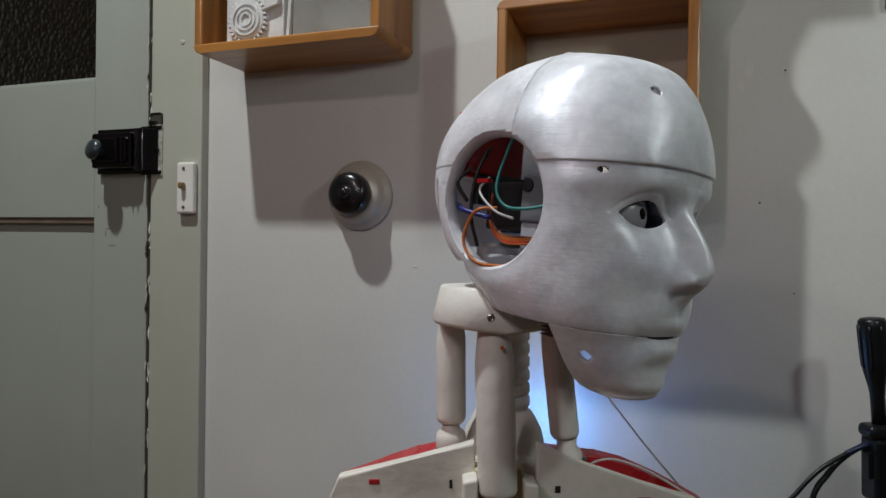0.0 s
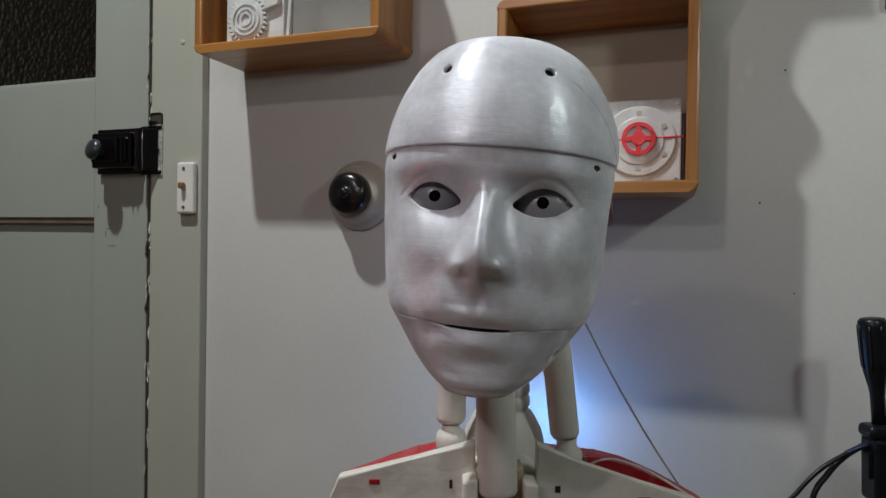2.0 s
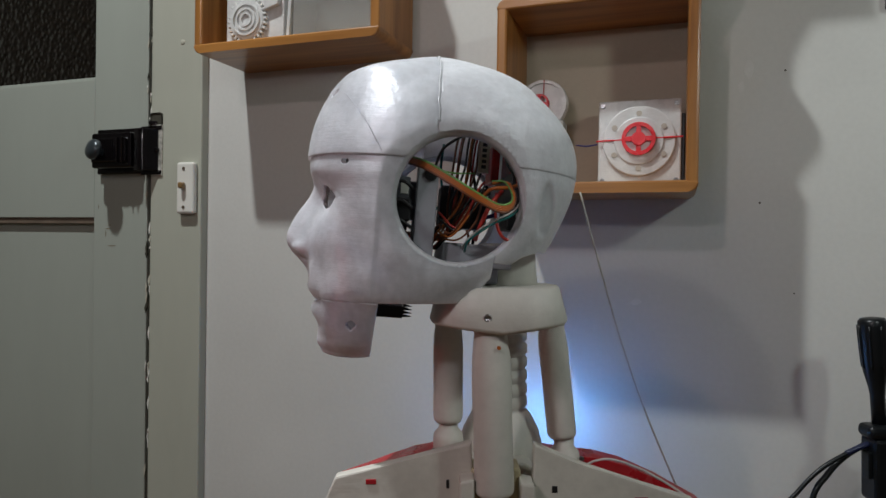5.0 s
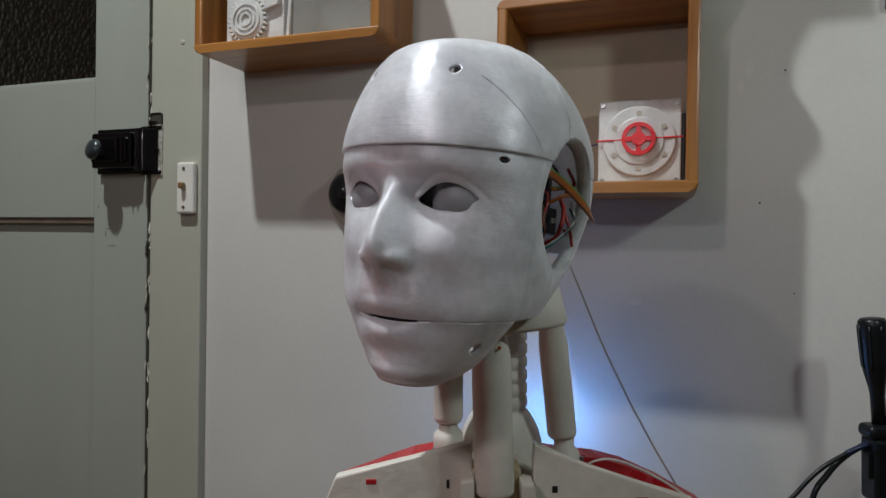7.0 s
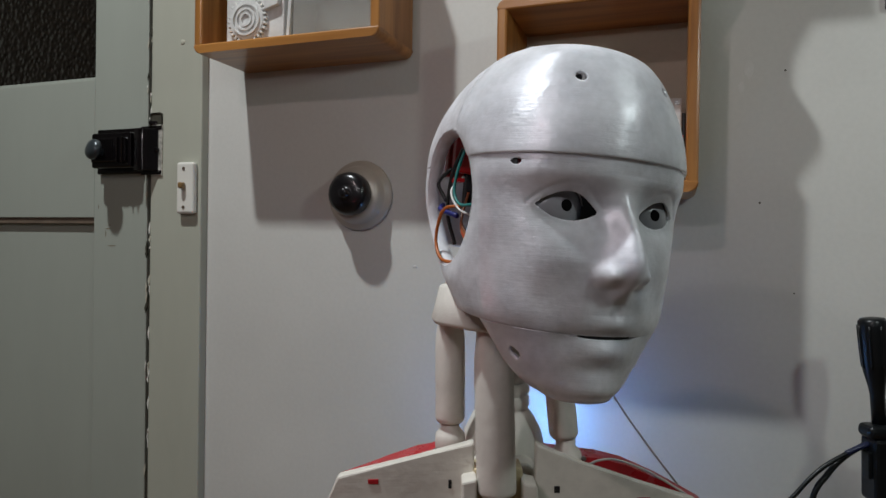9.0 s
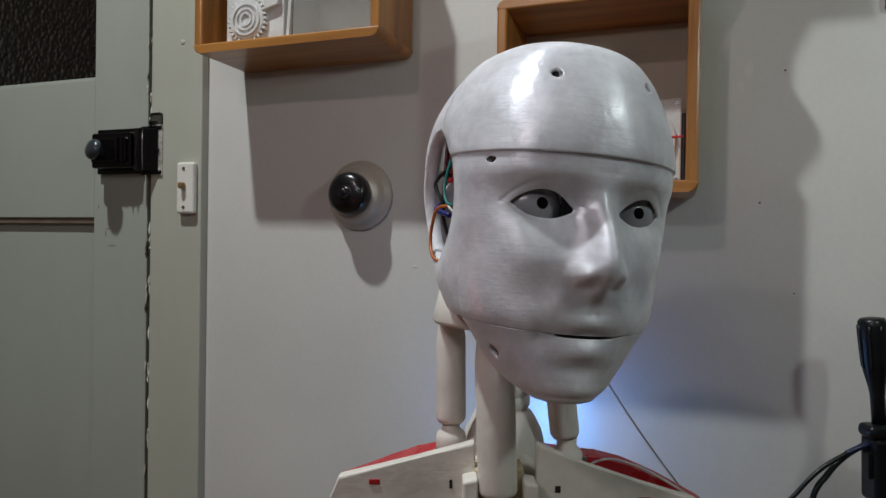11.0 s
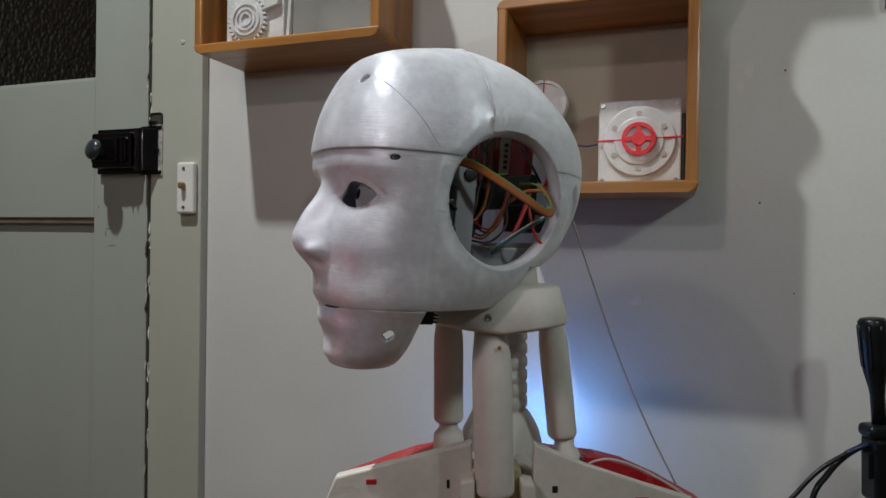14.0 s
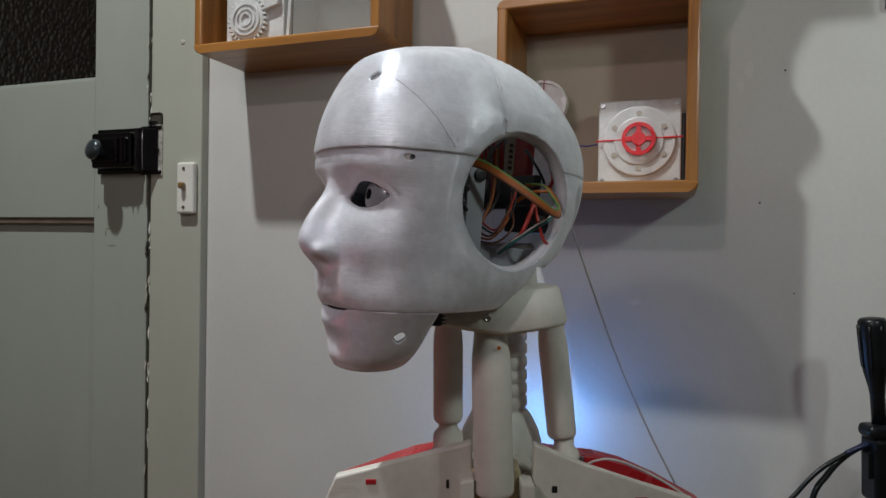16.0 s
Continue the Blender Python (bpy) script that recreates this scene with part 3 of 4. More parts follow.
def skin(across, z):
    """The head's outer surface: across runs round it from the front (0) through its left (pi / 2) to the back."""
    w, f, b = HALF(z), FRONT(z), BACK(z)
    mid = f + (b - f) * 0.47
    c, s = np.cos(across), np.sin(across)
    n = 2 / (2.12 + 0.24 * np.exp(-((z - 0.030) / 0.030) ** 2))
    x = w * np.sign(s) * np.abs(s) ** n
    y = np.where(c > 0, mid + (f - mid) * np.abs(c) ** n, mid + (b - mid) * np.abs(c) ** n)
    ahead = np.clip(c, 0, 1) ** 0.5

    def hill(x0, z0, sx, sz):
        return np.exp(-((np.abs(x) - x0) / sx) ** 2 - ((z - z0) / sz) ** 2) * ahead
    wide = NOSE_W(z)
    push = NOSE(z) * (0.60 * np.exp(-np.abs(x / wide) ** 2.1) + 0.40 * np.exp(-(x / (2.0 * wide)) ** 2)) * (c > 0)
    push = push + 0.0058 * hill(0.0110, -0.0108, 0.0044, 0.0048)       # wings of the nose
    push = push - 0.0016 * hill(0.0065, -0.0165, 0.0040, 0.0026)       # nostrils
    push = push - 0.0060 * hill(0.0272, 0.0215, 0.0160, 0.0105)        # sockets
    push = push - 0.0013 * hill(0.0125, 0.0225, 0.006, 0.009)
    push = push + 0.0016 * hill(0.028, 0.0390, 0.022, 0.0060)          # brows
    push = push + 0.0026 * hill(0.037, -0.003, 0.015, 0.014)           # cheekbones
    push = push - 0.0024 * hill(0.0350, -0.027, 0.013, 0.012)
    push = push + 0.0012 * hill(0.0190, -0.024, 0.006, 0.010)          # folds beside the nose
    push = push + 0.0024 * hill(0.0, -0.0362, 0.0165, 0.0050)          # lips
    push = push + 0.0027 * hill(0.0, -0.0512, 0.0150, 0.0052)
    push = push - 0.0016 * hill(0.0, -0.0435, 0.0185, 0.0026)
    push = push - 0.0011 * hill(0.0, -0.0610, 0.019, 0.0042)
    push = push - 0.0012 * hill(0.0245, -0.0440, 0.005, 0.006)
    push = push - 0.0013 * hill(0.0, -0.0275, 0.0030, 0.0065)
    push = push + 0.0016 * hill(0.0, -0.0715, 0.014, 0.007)
    u = (np.abs(x) - 0.0283) / 0.0158
    v = (z - 0.0222 - 0.0012 * u) / np.where(z > 0.0222, 0.0086, 0.0060)
    lash = np.abs(v) + np.abs(u) ** 2.0 - 1
    push = push + (0.0002 * np.exp(-((lash - 0.14) / 0.16) ** 2) - 0.0006 * np.exp(-((lash - 0.55) / 0.15) ** 2) * (z > 0.0225)) * ahead * (c > 0)   # lid edge and fold
    y = y - push
    flat = np.exp(-((y + 0.043) / 0.045) ** 4 - ((z - 0.028) / 0.050) ** 4) * np.clip(np.abs(s) - 0.6, 0, 1) * 2.5
    x = x * (1 - 0.018 * flat)
    far = np.hypot(y + 0.0402, z - 0.0272)
    beside_ear = np.clip((np.abs(s) - 0.45) * 2.2, 0, 1)
    dent = 0.0024 * np.exp(-((far - 0.0390) / 0.0070) ** 2)            # edge rolled in round the ear
    dent = dent + 0.0060 * np.exp(-(((y - 0.0155) / 0.0058) ** 2 + ((z - 0.0255) / 0.0165) ** 2) ** 5)      # oval hollow behind it
    step = y + 0.0885 - 0.0035 * np.exp(-((z - 0.055) / 0.02) ** 2)
    dent = dent + 0.0007 / (1 + np.exp(-np.clip(step / 0.0006, -40, 40))) * np.exp(-np.clip(step, 0, 1) / 0.030) * (z < 0.0505)   # side panel set back from the face
    x = x - np.sign(s) * dent * beside_ear
    return x, y, z


def shell(name, keep, mat, z0, z1, label="", rows=120, columns=260, thick=0.0026, proud=0.0):
    """A piece of the head's skin: the parts where every function in keep is positive."""
    k = np.linspace(0, 1, rows)
    zs = z0 + (z1 - z0) * k
    if z1 > 0.12:
        zs = z0 + (z1 - z0) * (1 - (1 - k) ** 2.2)
    if z0 < -0.08:
        zs = z0 + (z1 - z0) * k ** 1.7
    u = np.linspace(-1, 1, columns, endpoint=False)
    across = math.pi * (u + 0.10 * np.sin(2 * math.pi * u) / math.pi * -1.0)
    A, Z = np.meshgrid(across, zs)
    X, Y, Z = skin(A, Z)
    co = np.stack([X, Y, Z], -1).reshape(-1, 3)
    if proud:
        out = proud(co[:, 1], co[:, 2]) if callable(proud) else np.full(len(co), proud)
        co[:, :2] += out[:, None] * np.stack([np.sin(A).ravel(), -np.cos(A).ravel()], -1)
    g = np.min([f(co[:, 0], co[:, 1], co[:, 2]) for f in keep], axis=0)

    def value(p):
        return min(float(f(p[0:1], p[1:2], p[2:3])[0]) for f in keep)
    moved = co.copy()
    for r in range(rows):
        for c in range(columns):
            i = r * columns + c
            if g[i] >= 0:
                continue
            best, way = None, 9.0
            for dr, dc in ((0, 1), (0, -1), (1, 0), (-1, 0), (1, 1), (1, -1), (-1, 1), (-1, -1)):
                if 0 <= r + dr < rows:
                    j = (r + dr) * columns + (c + dc) % columns
                    if g[j] > 0:
                        d = -g[i] / (g[j] - g[i]) * float(np.linalg.norm(co[j] - co[i])) * (1.0 if dr * dc == 0 else 1.3)
                        if d < way:
                            best, way = j, d
            if best is not None:
                a, b = 0.0, 1.0
                for _ in range(9):
                    h = (a + b) / 2
                    if value(co[i] + h * (co[best] - co[i])) < 0:
                        a = h
                    else:
                        b = h
                moved[i] = co[i] + b * (co[best] - co[i])
                g[i] = -1e-9
            else:
                g[i] = -1.0
    bm = bmesh.new()
    verts = [bm.verts.new(p) for p in moved]
    for r in range(rows - 1):
        for c in range(columns):
            q = [r * columns + c, r * columns + (c + 1) % columns, (r + 1) * columns + (c + 1) % columns, (r + 1) * columns + c]
            if all(g[i] > -0.5 for i in q) and any(g[i] > 0 for i in q):
                try:
                    bm.faces.new([verts[i] for i in q])
                except ValueError:
                    pass
    bmesh.ops.delete(bm, geom=[v for v in bm.verts if not v.link_faces], context="VERTS")
    bmesh.ops.remove_doubles(bm, verts=bm.verts, dist=0.00005)
    bmesh.ops.dissolve_degenerate(bm, edges=bm.edges, dist=0.00005)
    ob = part(name, bm, mat, head, label, smooth=True)
    solid = ob.modifiers.new("thickness", "SOLIDIFY")
    solid.thickness, solid.offset = thick, -1
    return ob


BROW, SEAM, LIPS = 0.0492, -0.0575, -0.0425
EAR_Y, EAR_Z, EAR_R = -0.0402, 0.0272, 0.0408


def outside_ear(x, y, z):
    return np.hypot(y - EAR_Y, z - EAR_Z) - EAR_R


def outside_eyes(x, y, z):
    u = (np.abs(x) - 0.0283) / 0.0158
    v = (z - 0.0222 - 0.0012 * u) / np.where(z > 0.0222, 0.0086, 0.0060)
    return np.where(y < -0.08, 0.008 * (np.abs(v) + np.abs(u) ** 2.0 - 1), 0.02)


def outside_hole(x0, z0, r):
    return lambda x, y, z: np.where(y < -0.06, np.hypot(np.abs(x) - x0, z - z0) - r, 0.02)


def above_neck(x, y, z):
    return z - np.interp(y, [-0.0300, -0.0255, -0.0177, -0.0129, 0.0038, 0.0158], [-0.060, -0.0345, -0.0217, -0.0161, -0.0045, -0.001])


def under_brow(y, z):
    """How far the mask sits back under the cap's edge."""
    return -0.0009 * np.exp(-((z - 0.0495) / 0.0075) ** 2) * np.clip((-0.075 - y) / 0.02, 0, 1)


head = part("head", box(-0.042, 0.030, -0.070, -0.030, -0.030, -0.022, 0.001), SERVO_LIGHT, robot, "silvery white head with a human-like mask and open ear holes")

shell("face_mask", [lambda x, y, z: BROW + 0.0015 - z, lambda x, y, z: z - LIPS - 0.06 * (y + 0.13), above_neck, outside_ear, outside_eyes, lambda x, y, z: -0.016 - y, outside_hole(0.0544, 0.0445, 0.0018)],
      SILVER, -0.050, 0.052, "silvery printed face mask with almond eye openings", rows=170, columns=400, proud=under_brow)
shell("skull_cap", [lambda x, y, z: z - BROW + 0.0002, lambda x, y, z: SEAM - y, outside_ear, outside_hole(0.0268, 0.0908, 0.0028)],
      SILVER, 0.046, 0.126, "silvery printed forehead and skull cap with two screw holes", rows=90, columns=300, proud=0.0005)
shell("back_skull", [lambda x, y, z: z - BROW, lambda x, y, z: y - SEAM - 0.0003, outside_ear], PEARL, 0.046, 0.126, "white printed back of the skull", rows=80, columns=240, proud=0.0002)
shell("nape_plate", [lambda x, y, z: BROW - 0.0002 - z, above_neck, outside_ear, lambda x, y, z: y + 0.0155], PEARL, -0.010, 0.052, "white printed nape plate", rows=80, columns=400)
shell("jaw", [lambda x, y, z: LIPS + 0.06 * (y + 0.13) - 0.0001 - 0.0017 * np.exp(-(x / 0.0215) ** 6) * (y < -0.09) - z, lambda x, y, z: -0.0850 + 0.06 * (z + 0.05) - y,
              lambda x, y, z: np.abs(np.abs(z + 0.0560) + np.abs(y + 0.1000)) - 0.0042], SILVER, -0.0825, -0.040, "silvery printed lower jaw with a square hole in each side", rows=60, columns=340)


def at(x, y, z):
    return Matrix.Translation((x, y, z))


# screws sunk in the cap and the mask
for x in (-1, 1):
    for px, pz, py, r, tone in ((0.0268, 0.0908, -0.1172, 0.0036, DARK), (0.0544, 0.0445, -0.1088, 0.0022, DARK)):
        turn = Matrix.Rotation(radians(90), 4, "X")
        spin = Matrix.Rotation(math.atan2(x * px, 0.09), 4, "Z")
        part("screw", lathe([(r, -0.002), (r, 0.0), (r * 0.8, 0.0008), (r * 0.3, 0.0006)], 16, m=at(x * px, py, pz) @ spin @ turn), tone, head)

# eyes and lids
EYE_AT = (0.0283, -0.1048, 0.0222)


def dome(r, start, end, steps=40, rings=20, m=None):
    """A cap of a sphere about -y between two angles from its pole."""
    bm = bmesh.new()
    m = m or Matrix()
    loops = []
    for i in range(rings + 1):
        a = start + (end - start) * i / rings
        loops.append([bm.verts.new(m @ Vector((r * math.sin(a) * math.cos(2 * math.pi * k / steps), -r * math.cos(a), r * math.sin(a) * math.sin(2 * math.pi * k / steps)))) for k in range(steps)])
    for a, b in zip(loops, loops[1:]):
        for k in range(steps):
            bm.faces.new((a[k], a[(k + 1) % steps], b[(k + 1) % steps], b[k]))
    bm.faces.new(loops[0])
    bm.faces.new(loops[-1][::-1])
    return bm


LIDS = []
for x in (-1, 1):
    spot = at(x * EYE_AT[0], EYE_AT[1], EYE_AT[2])
    gaze = spot @ Matrix.Rotation(radians(-6), 4, "X")
    part("eyeball", dome(0.0165, radians(1), radians(178), 44, 30, gaze), EYEBALL, head, "grey printed eyeball", smooth=True)
    part("pupil", dome(0.01656, radians(1), radians(11), 24, 4, gaze), PUPIL, head, smooth=True)
    bm = bmesh.new()
    grid = [[bm.verts.new((0.0174 * math.cos(e) * math.sin(a), -0.0174 * math.cos(e) * math.cos(a), 0.0174 * math.sin(e)))
             for a in np.linspace(-1.35, 1.35, 24)] for e in np.linspace(-0.75, 0.85, 16)]
    for a, b in zip(grid, grid[1:]):
        for k in range(23):
            bm.faces.new((a[k], a[k + 1], b[k + 1], b[k]))
    lid = part("eyelid", bm, LID, head, "printed eyelid, its grey darkened for the shade on it", smooth=True)
    lid.modifiers.new("thickness", "SOLIDIFY").thickness = 0.0006
    LIDS.append((lid, spot))

# rolled rims inside the ear holes
def beside(y, z):
    """Half the head's width at a place on its side."""
    lo, hi = 0.35, math.pi - 0.2
    for _ in range(40):
        mid = (lo + hi) / 2
        if float(skin(np.array([mid]), np.array([z]))[1][0]) < y:
            lo = mid
        else:
            hi = mid
    return float(skin(np.array([lo]), np.array([z]))[0][0])


RIM = []
for k in range(72):
    a = 2 * math.pi * k / 72
    y, z = math.cos(a), math.sin(a)
    RIM.append((y, z, beside(EAR_Y + y * (EAR_R + 0.0015), EAR_Z + z * (EAR_R + 0.0015))))
for side in (-1, 1):
    bm = bmesh.new()
    loops = []
    for grow, depth in ((0.0012, 0.0006), (0.0000, 0.0005), (-0.0012, 0.0016), (-0.0022, 0.0040), (-0.0026, 0.0080), (-0.0014, 0.0084), (0.0016, 0.0045)):
        loops.append([bm.verts.new((side * (x - depth), EAR_Y + y * (EAR_R + grow), EAR_Z + z * (EAR_R + grow))) for y, z, x in RIM])
    for a, b in zip(loops, loops[1:] + loops[:1]):
        for k in range(72):
            bm.faces.new((a[k], a[(k + 1) % 72], b[(k + 1) % 72], b[k]))
    part("ear_rim", bm, PEARL, head, "rolled white rim of the ear hole", smooth=True)

# lumpy glued joint between the cap and the back of the skull
random.seed(3)
for side in (-1, 1):
    bm = bmesh.new()
    heights = [0.0715 + 0.0040 * k for k in range(13)] + [0.1222, 0.1238]
    line = [(side * (beside(SEAM, z) - 0.0003 + random.uniform(0, 0.0004)), SEAM + random.uniform(-0.0006, 0.0006), z) for z in heights]
    tube(line, 0.0009, 6, 3, bm)
    part("glued_joint", bm, PEARL, head, "lumpy glued joint", smooth=True)

# a joint that runs slantwise over one side of the cap
path = [(-0.1150, 0.0885), (-0.1123, 0.0852), (-0.1062, 0.0773), (-0.0993, 0.0677), (-0.0940, 0.0590), (-0.0895, 0.0516)]
part("slant_joint", tube([(beside(y, z) + 0.0007, y, z) for y, z in path], 0.00022, 6, 6), SILVER, head, "thin slanting joint", smooth=True)

# inside: brackets, servos, boards
part("servo_bracket", box(0.032, 0.046, -0.066, -0.053, -0.022, 0.049, 0.001), SERVO_LIGHT, head, "grey upright bracket")
part("bolt", lathe([(0.004, 0.0), (0.004, 0.0015), (0.002, 0.0018)], 16, m=at(0.046, -0.058, 0.042) @ Matrix.Rotation(radians(90), 4, "Y")), DARK, head)
part("servo_bracket", box(-0.046, -0.032, -0.064, -0.052, -0.022, 0.016, 0.001), SERVO_LIGHT, head, "grey upright bracket")
part("servo", box(-0.048, -0.024, -0.078, -0.052, 0.016, 0.044, 0.0015), SERVO, head, "dark grey servo motor")
part("bolt", lathe([(0.004, 0.0), (0.004, 0.0015), (0.002, 0.0018)], 16, m=at(-0.0480, -0.057, 0.038) @ Matrix.Rotation(radians(-90), 4, "Y")), DARK, head)
part("eye_frame", box(-0.036, 0.036, -0.094, -0.078, -0.004, 0.044, 0.002), DARK, head, "black eye mechanism frame")
# added backing: blocks light through the head so the ear hole stays dark
part("dark_backing", box(-0.034, -0.010, -0.046, -0.012, 0.012, 0.042, 0.0015), DARK, head, "black backing block added to darken the ear hole")
part("eye_servo", box(0.014, 0.046, -0.094, -0.070, -0.012, 0.003, 0.001), DARK, head, "black servo behind the eye")
part("eye_servo", box(0.030, 0.050, -0.083, -0.069, 0.012, 0.026, 0.001), DARK, head, "black servo behind the eye")
for k in range(4):
    part("linkage", tube([(0.047, -0.082, -0.006 + 0.012 * k), (0.052, -0.076, 0.000 + 0.012 * k), (0.050, -0.068, -0.004 + 0.012 * k)], 0.0012, 6, 5), DARK, head, "black linkage rod", smooth=True)
part("eye_servo", box(0.018, 0.040, -0.082, -0.070, 0.006, 0.020, 0.001), DARK, head, "black servo behind the eye")
part("eye_servo", box(0.020, 0.042, -0.081, -0.070, 0.026, 0.040, 0.001), SERVO, head, "black servo behind the eye")
part("plug", box(0.040, 0.0425, -0.076, -0.071, 0.029, 0.036, 0.0003), SWITCH, head, "white plug")
part("servo", box(-0.028, 0.034, -0.046, 0.000, -0.014, 0.001, 0.0015), SERVO_LIGHT, head, "grey servo motor")
part("servo", box(0.004, 0.032, -0.034, -0.008, -0.024, -0.013, 0.0015), SERVO, head, "dark grey servo motor")
part("servo", box(-0.040, -0.026, -0.044, -0.018, -0.018, -0.004, 0.002), SERVO_LIGHT, head, "grey servo motor")
part("circuit_board", box(-0.046, 0.016, 0.002, 0.008, 0.046, 0.088, 0.001), PCB_RED, head, "red circuit board")
part("circuit_board", box(-0.046, -0.020, -0.010, -0.004, 0.048, 0.075, 0.001), PCB_RED, head, "red circuit board")
part("circuit_board", box(-0.034, 0.032, -0.004, 0.002, 0.028, 0.050, 0.0005), DARK, head, "black circuit board")
part("battery", box(0.006, 0.034, -0.006, 0.010, 0.012, 0.030, 0.001), DARK, head, "black box")
part("module", box(0.0270, 0.0290, -0.0265, -0.0195, 0.048, 0.074, 0.0004), SWITCH, head, "pale printed strip")
for k in range(5):
    part("mark", box(0.0288, 0.0293, -0.0245, -0.0215, 0.051 + 0.0036 * k, 0.0532 + 0.0036 * k), DARK, head)
part("plug", box(0.030, 0.036, 0.000, 0.0045, 0.020, 0.0235, 0.0004), SWITCH, head, "white plug")
part("plug", box(-0.050, -0.045, -0.026, -0.014, 0.040, 0.0425, 0.0004), PCB_RED, head, "pale red plug")

random.seed(5)


def wire(colour, points, r=0.0008, label=""):
    part("wire", tube(points, r, 6, 7), WIRES[colour], head, label or colour + " wire", smooth=True)


for k, tone in enumerate(("brown", "orange", "orange", "orange", "green")):     # flat ribbon out of the ear
    o, d = 0.0011 * k, 0.0005 * k
    wire(tone, [(0.044, -0.072, 0.048 + o), (0.056, -0.062, 0.044 + o), (0.064, -0.048, 0.036 + o), (0.069, -0.032, 0.027 + o), (0.070 - d, -0.018, 0.021 + o), (0.066 - d, -0.010, 0.023 + o), (0.058 - d, -0.006 - d, 0.032 + o * 0.4),
                (0.050, -0.010 - d, 0.041), (0.040, -0.018, 0.040 + d)], 0.0008)
for k in range(9):        # bundle that drops from the crown behind the bracket
    tone = ("brown", "red", "brown", "black", "orange", "brown", "red", "brown", "black")[k]
    y = -0.040 + 0.0022 * k + random.uniform(-0.001, 0.001)
    x = 0.012 + 0.003 * (k % 5)
    end = random.uniform(-0.052, -0.040)
    wire(tone, [(x * 0.5, y + 0.004, 0.084), (x, y, 0.068), (x + 0.004, y - 0.002, 0.048), (x + 0.006, y - 0.006 + random.uniform(-0.004, 0.004), 0.026), (x + 0.006, end, 0.008), (x, end - 0.008, -0.004)])
for k in range(5):        # thin loops lower down
    o = random.uniform(-0.003, 0.003)
    wire(("brown", "orange", "brown", "black", "red")[k], [(0.030, -0.050, 0.004 + 0.004 * k), (0.040, -0.040 + o, 0.003 + 0.002 * k), (0.043, -0.030 + o, 0.014 + 0.005 * k), (0.032, -0.022, 0.030 + 0.003 * k)], 0.0007)
wire("red", [(0.040, -0.026, 0.004), (0.050, -0.026, 0.010), (0.051, -0.020, 0.026), (0.044, -0.012, 0.036)], 0.0014)
wire("red", [(0.046, -0.016, 0.034), (0.054, -0.016, 0.016), (0.054, -0.010, 0.006), (0.050, 0.002, 0.006), (0.042, 0.004, 0.016)], 0.0010)
wire("orange", [(0.040, -0.024, 0.030), (0.050, -0.020, 0.036), (0.052, -0.008, 0.038), (0.044, 0.000, 0.042)], 0.0012)
wire("teal", [(0.036, -0.032, -0.004), (0.047, -0.031, 0.003), (0.054, -0.020, 0.013), (0.053, -0.006, 0.021), (0.046, 0.002, 0.030)], 0.0008)
wire("white", [(0.037, -0.034, -0.002), (0.048, -0.031, 0.005), (0.055, -0.020, 0.015), (0.053, -0.006, 0.023), (0.046, 0.002, 0.034)], 0.0006)
wire("black", [(0.044, -0.056, 0.046), (0.050, -0.052, 0.058), (0.044, -0.040, 0.068), (0.034, -0.030, 0.072)], 0.0009)
wire("black", [(0.030, -0.012, 0.066), (0.040, -0.008, 0.052), (0.040, -0.002, 0.044)], 0.0009)
wire("green", [(0.044, -0.054, 0.046), (0.048, -0.044, 0.044), (0.040, -0.030, 0.046)], 0.0005)
wire("red", [(0.044, -0.002, 0.056), (0.050, -0.004, 0.046), (0.044, -0.002, 0.040)], 0.0012)
wire("orange", [(-0.050, -0.036, 0.024), (-0.057, -0.026, 0.022), (-0.058, -0.019, 0.012), (-0.058, -0.018, 0.000), (-0.058, -0.030, -0.010), (-0.055, -0.050, -0.011)], 0.0011)
wire("teal", [(-0.044, -0.044, 0.076), (-0.054, -0.044, 0.058), (-0.058, -0.041, 0.036), (-0.058, -0.048, 0.025), (-0.057, -0.062, 0.023), (-0.052, -0.078, 0.026)], 0.0010)
for k in range(5):        # flat orange ribbon across the other ear
    wire(("orange", "red", "orange", "orange", "brown")[k], [(-0.044, -0.078, 0.004 + 0.001 * k), (-0.050, -0.058, 0.003 + 0.001 * k), (-0.048, -0.040, 0.004 + 0.001 * k), (-0.046, -0.028, 0.014 + 0.0008 * k), (-0.040, -0.022, 0.034)], 0.0008)
wire("white", [(-0.044, -0.022, 0.044), (-0.052, -0.022, 0.034), (-0.052, -0.036, 0.022), (-0.046, -0.046, 0.018)], 0.0008)
wire("black", [(-0.046, -0.022, 0.062), (-0.050, -0.016, 0.044), (-0.050, -0.014, 0.020), (-0.044, -0.016, 0.000)], 0.0013)
wire("black", [(-0.048, -0.010, 0.050), (-0.054, -0.004, 0.040), (-0.050, -0.010, 0.028)], 0.0013)
wire("blue", [(-0.048, 0.000, 0.026), (-0.054, -0.012, 0.022), (-0.050, -0.030, 0.018)], 0.0018)

# added block: stands in for the dark inside the mouth slit
part("mouth_block", box(-0.028, 0.028, -0.117, -0.106, -0.0495, -0.034, 0.002), DARK, head, "dark block added behind the lips to darken the slit")

# jaw hinge under the mask
part("jaw_hinge", box(-0.034, 0.034, -0.088, -0.068, -0.050, -0.042, 0.001), DARK, head, "black toothed jaw hinge")
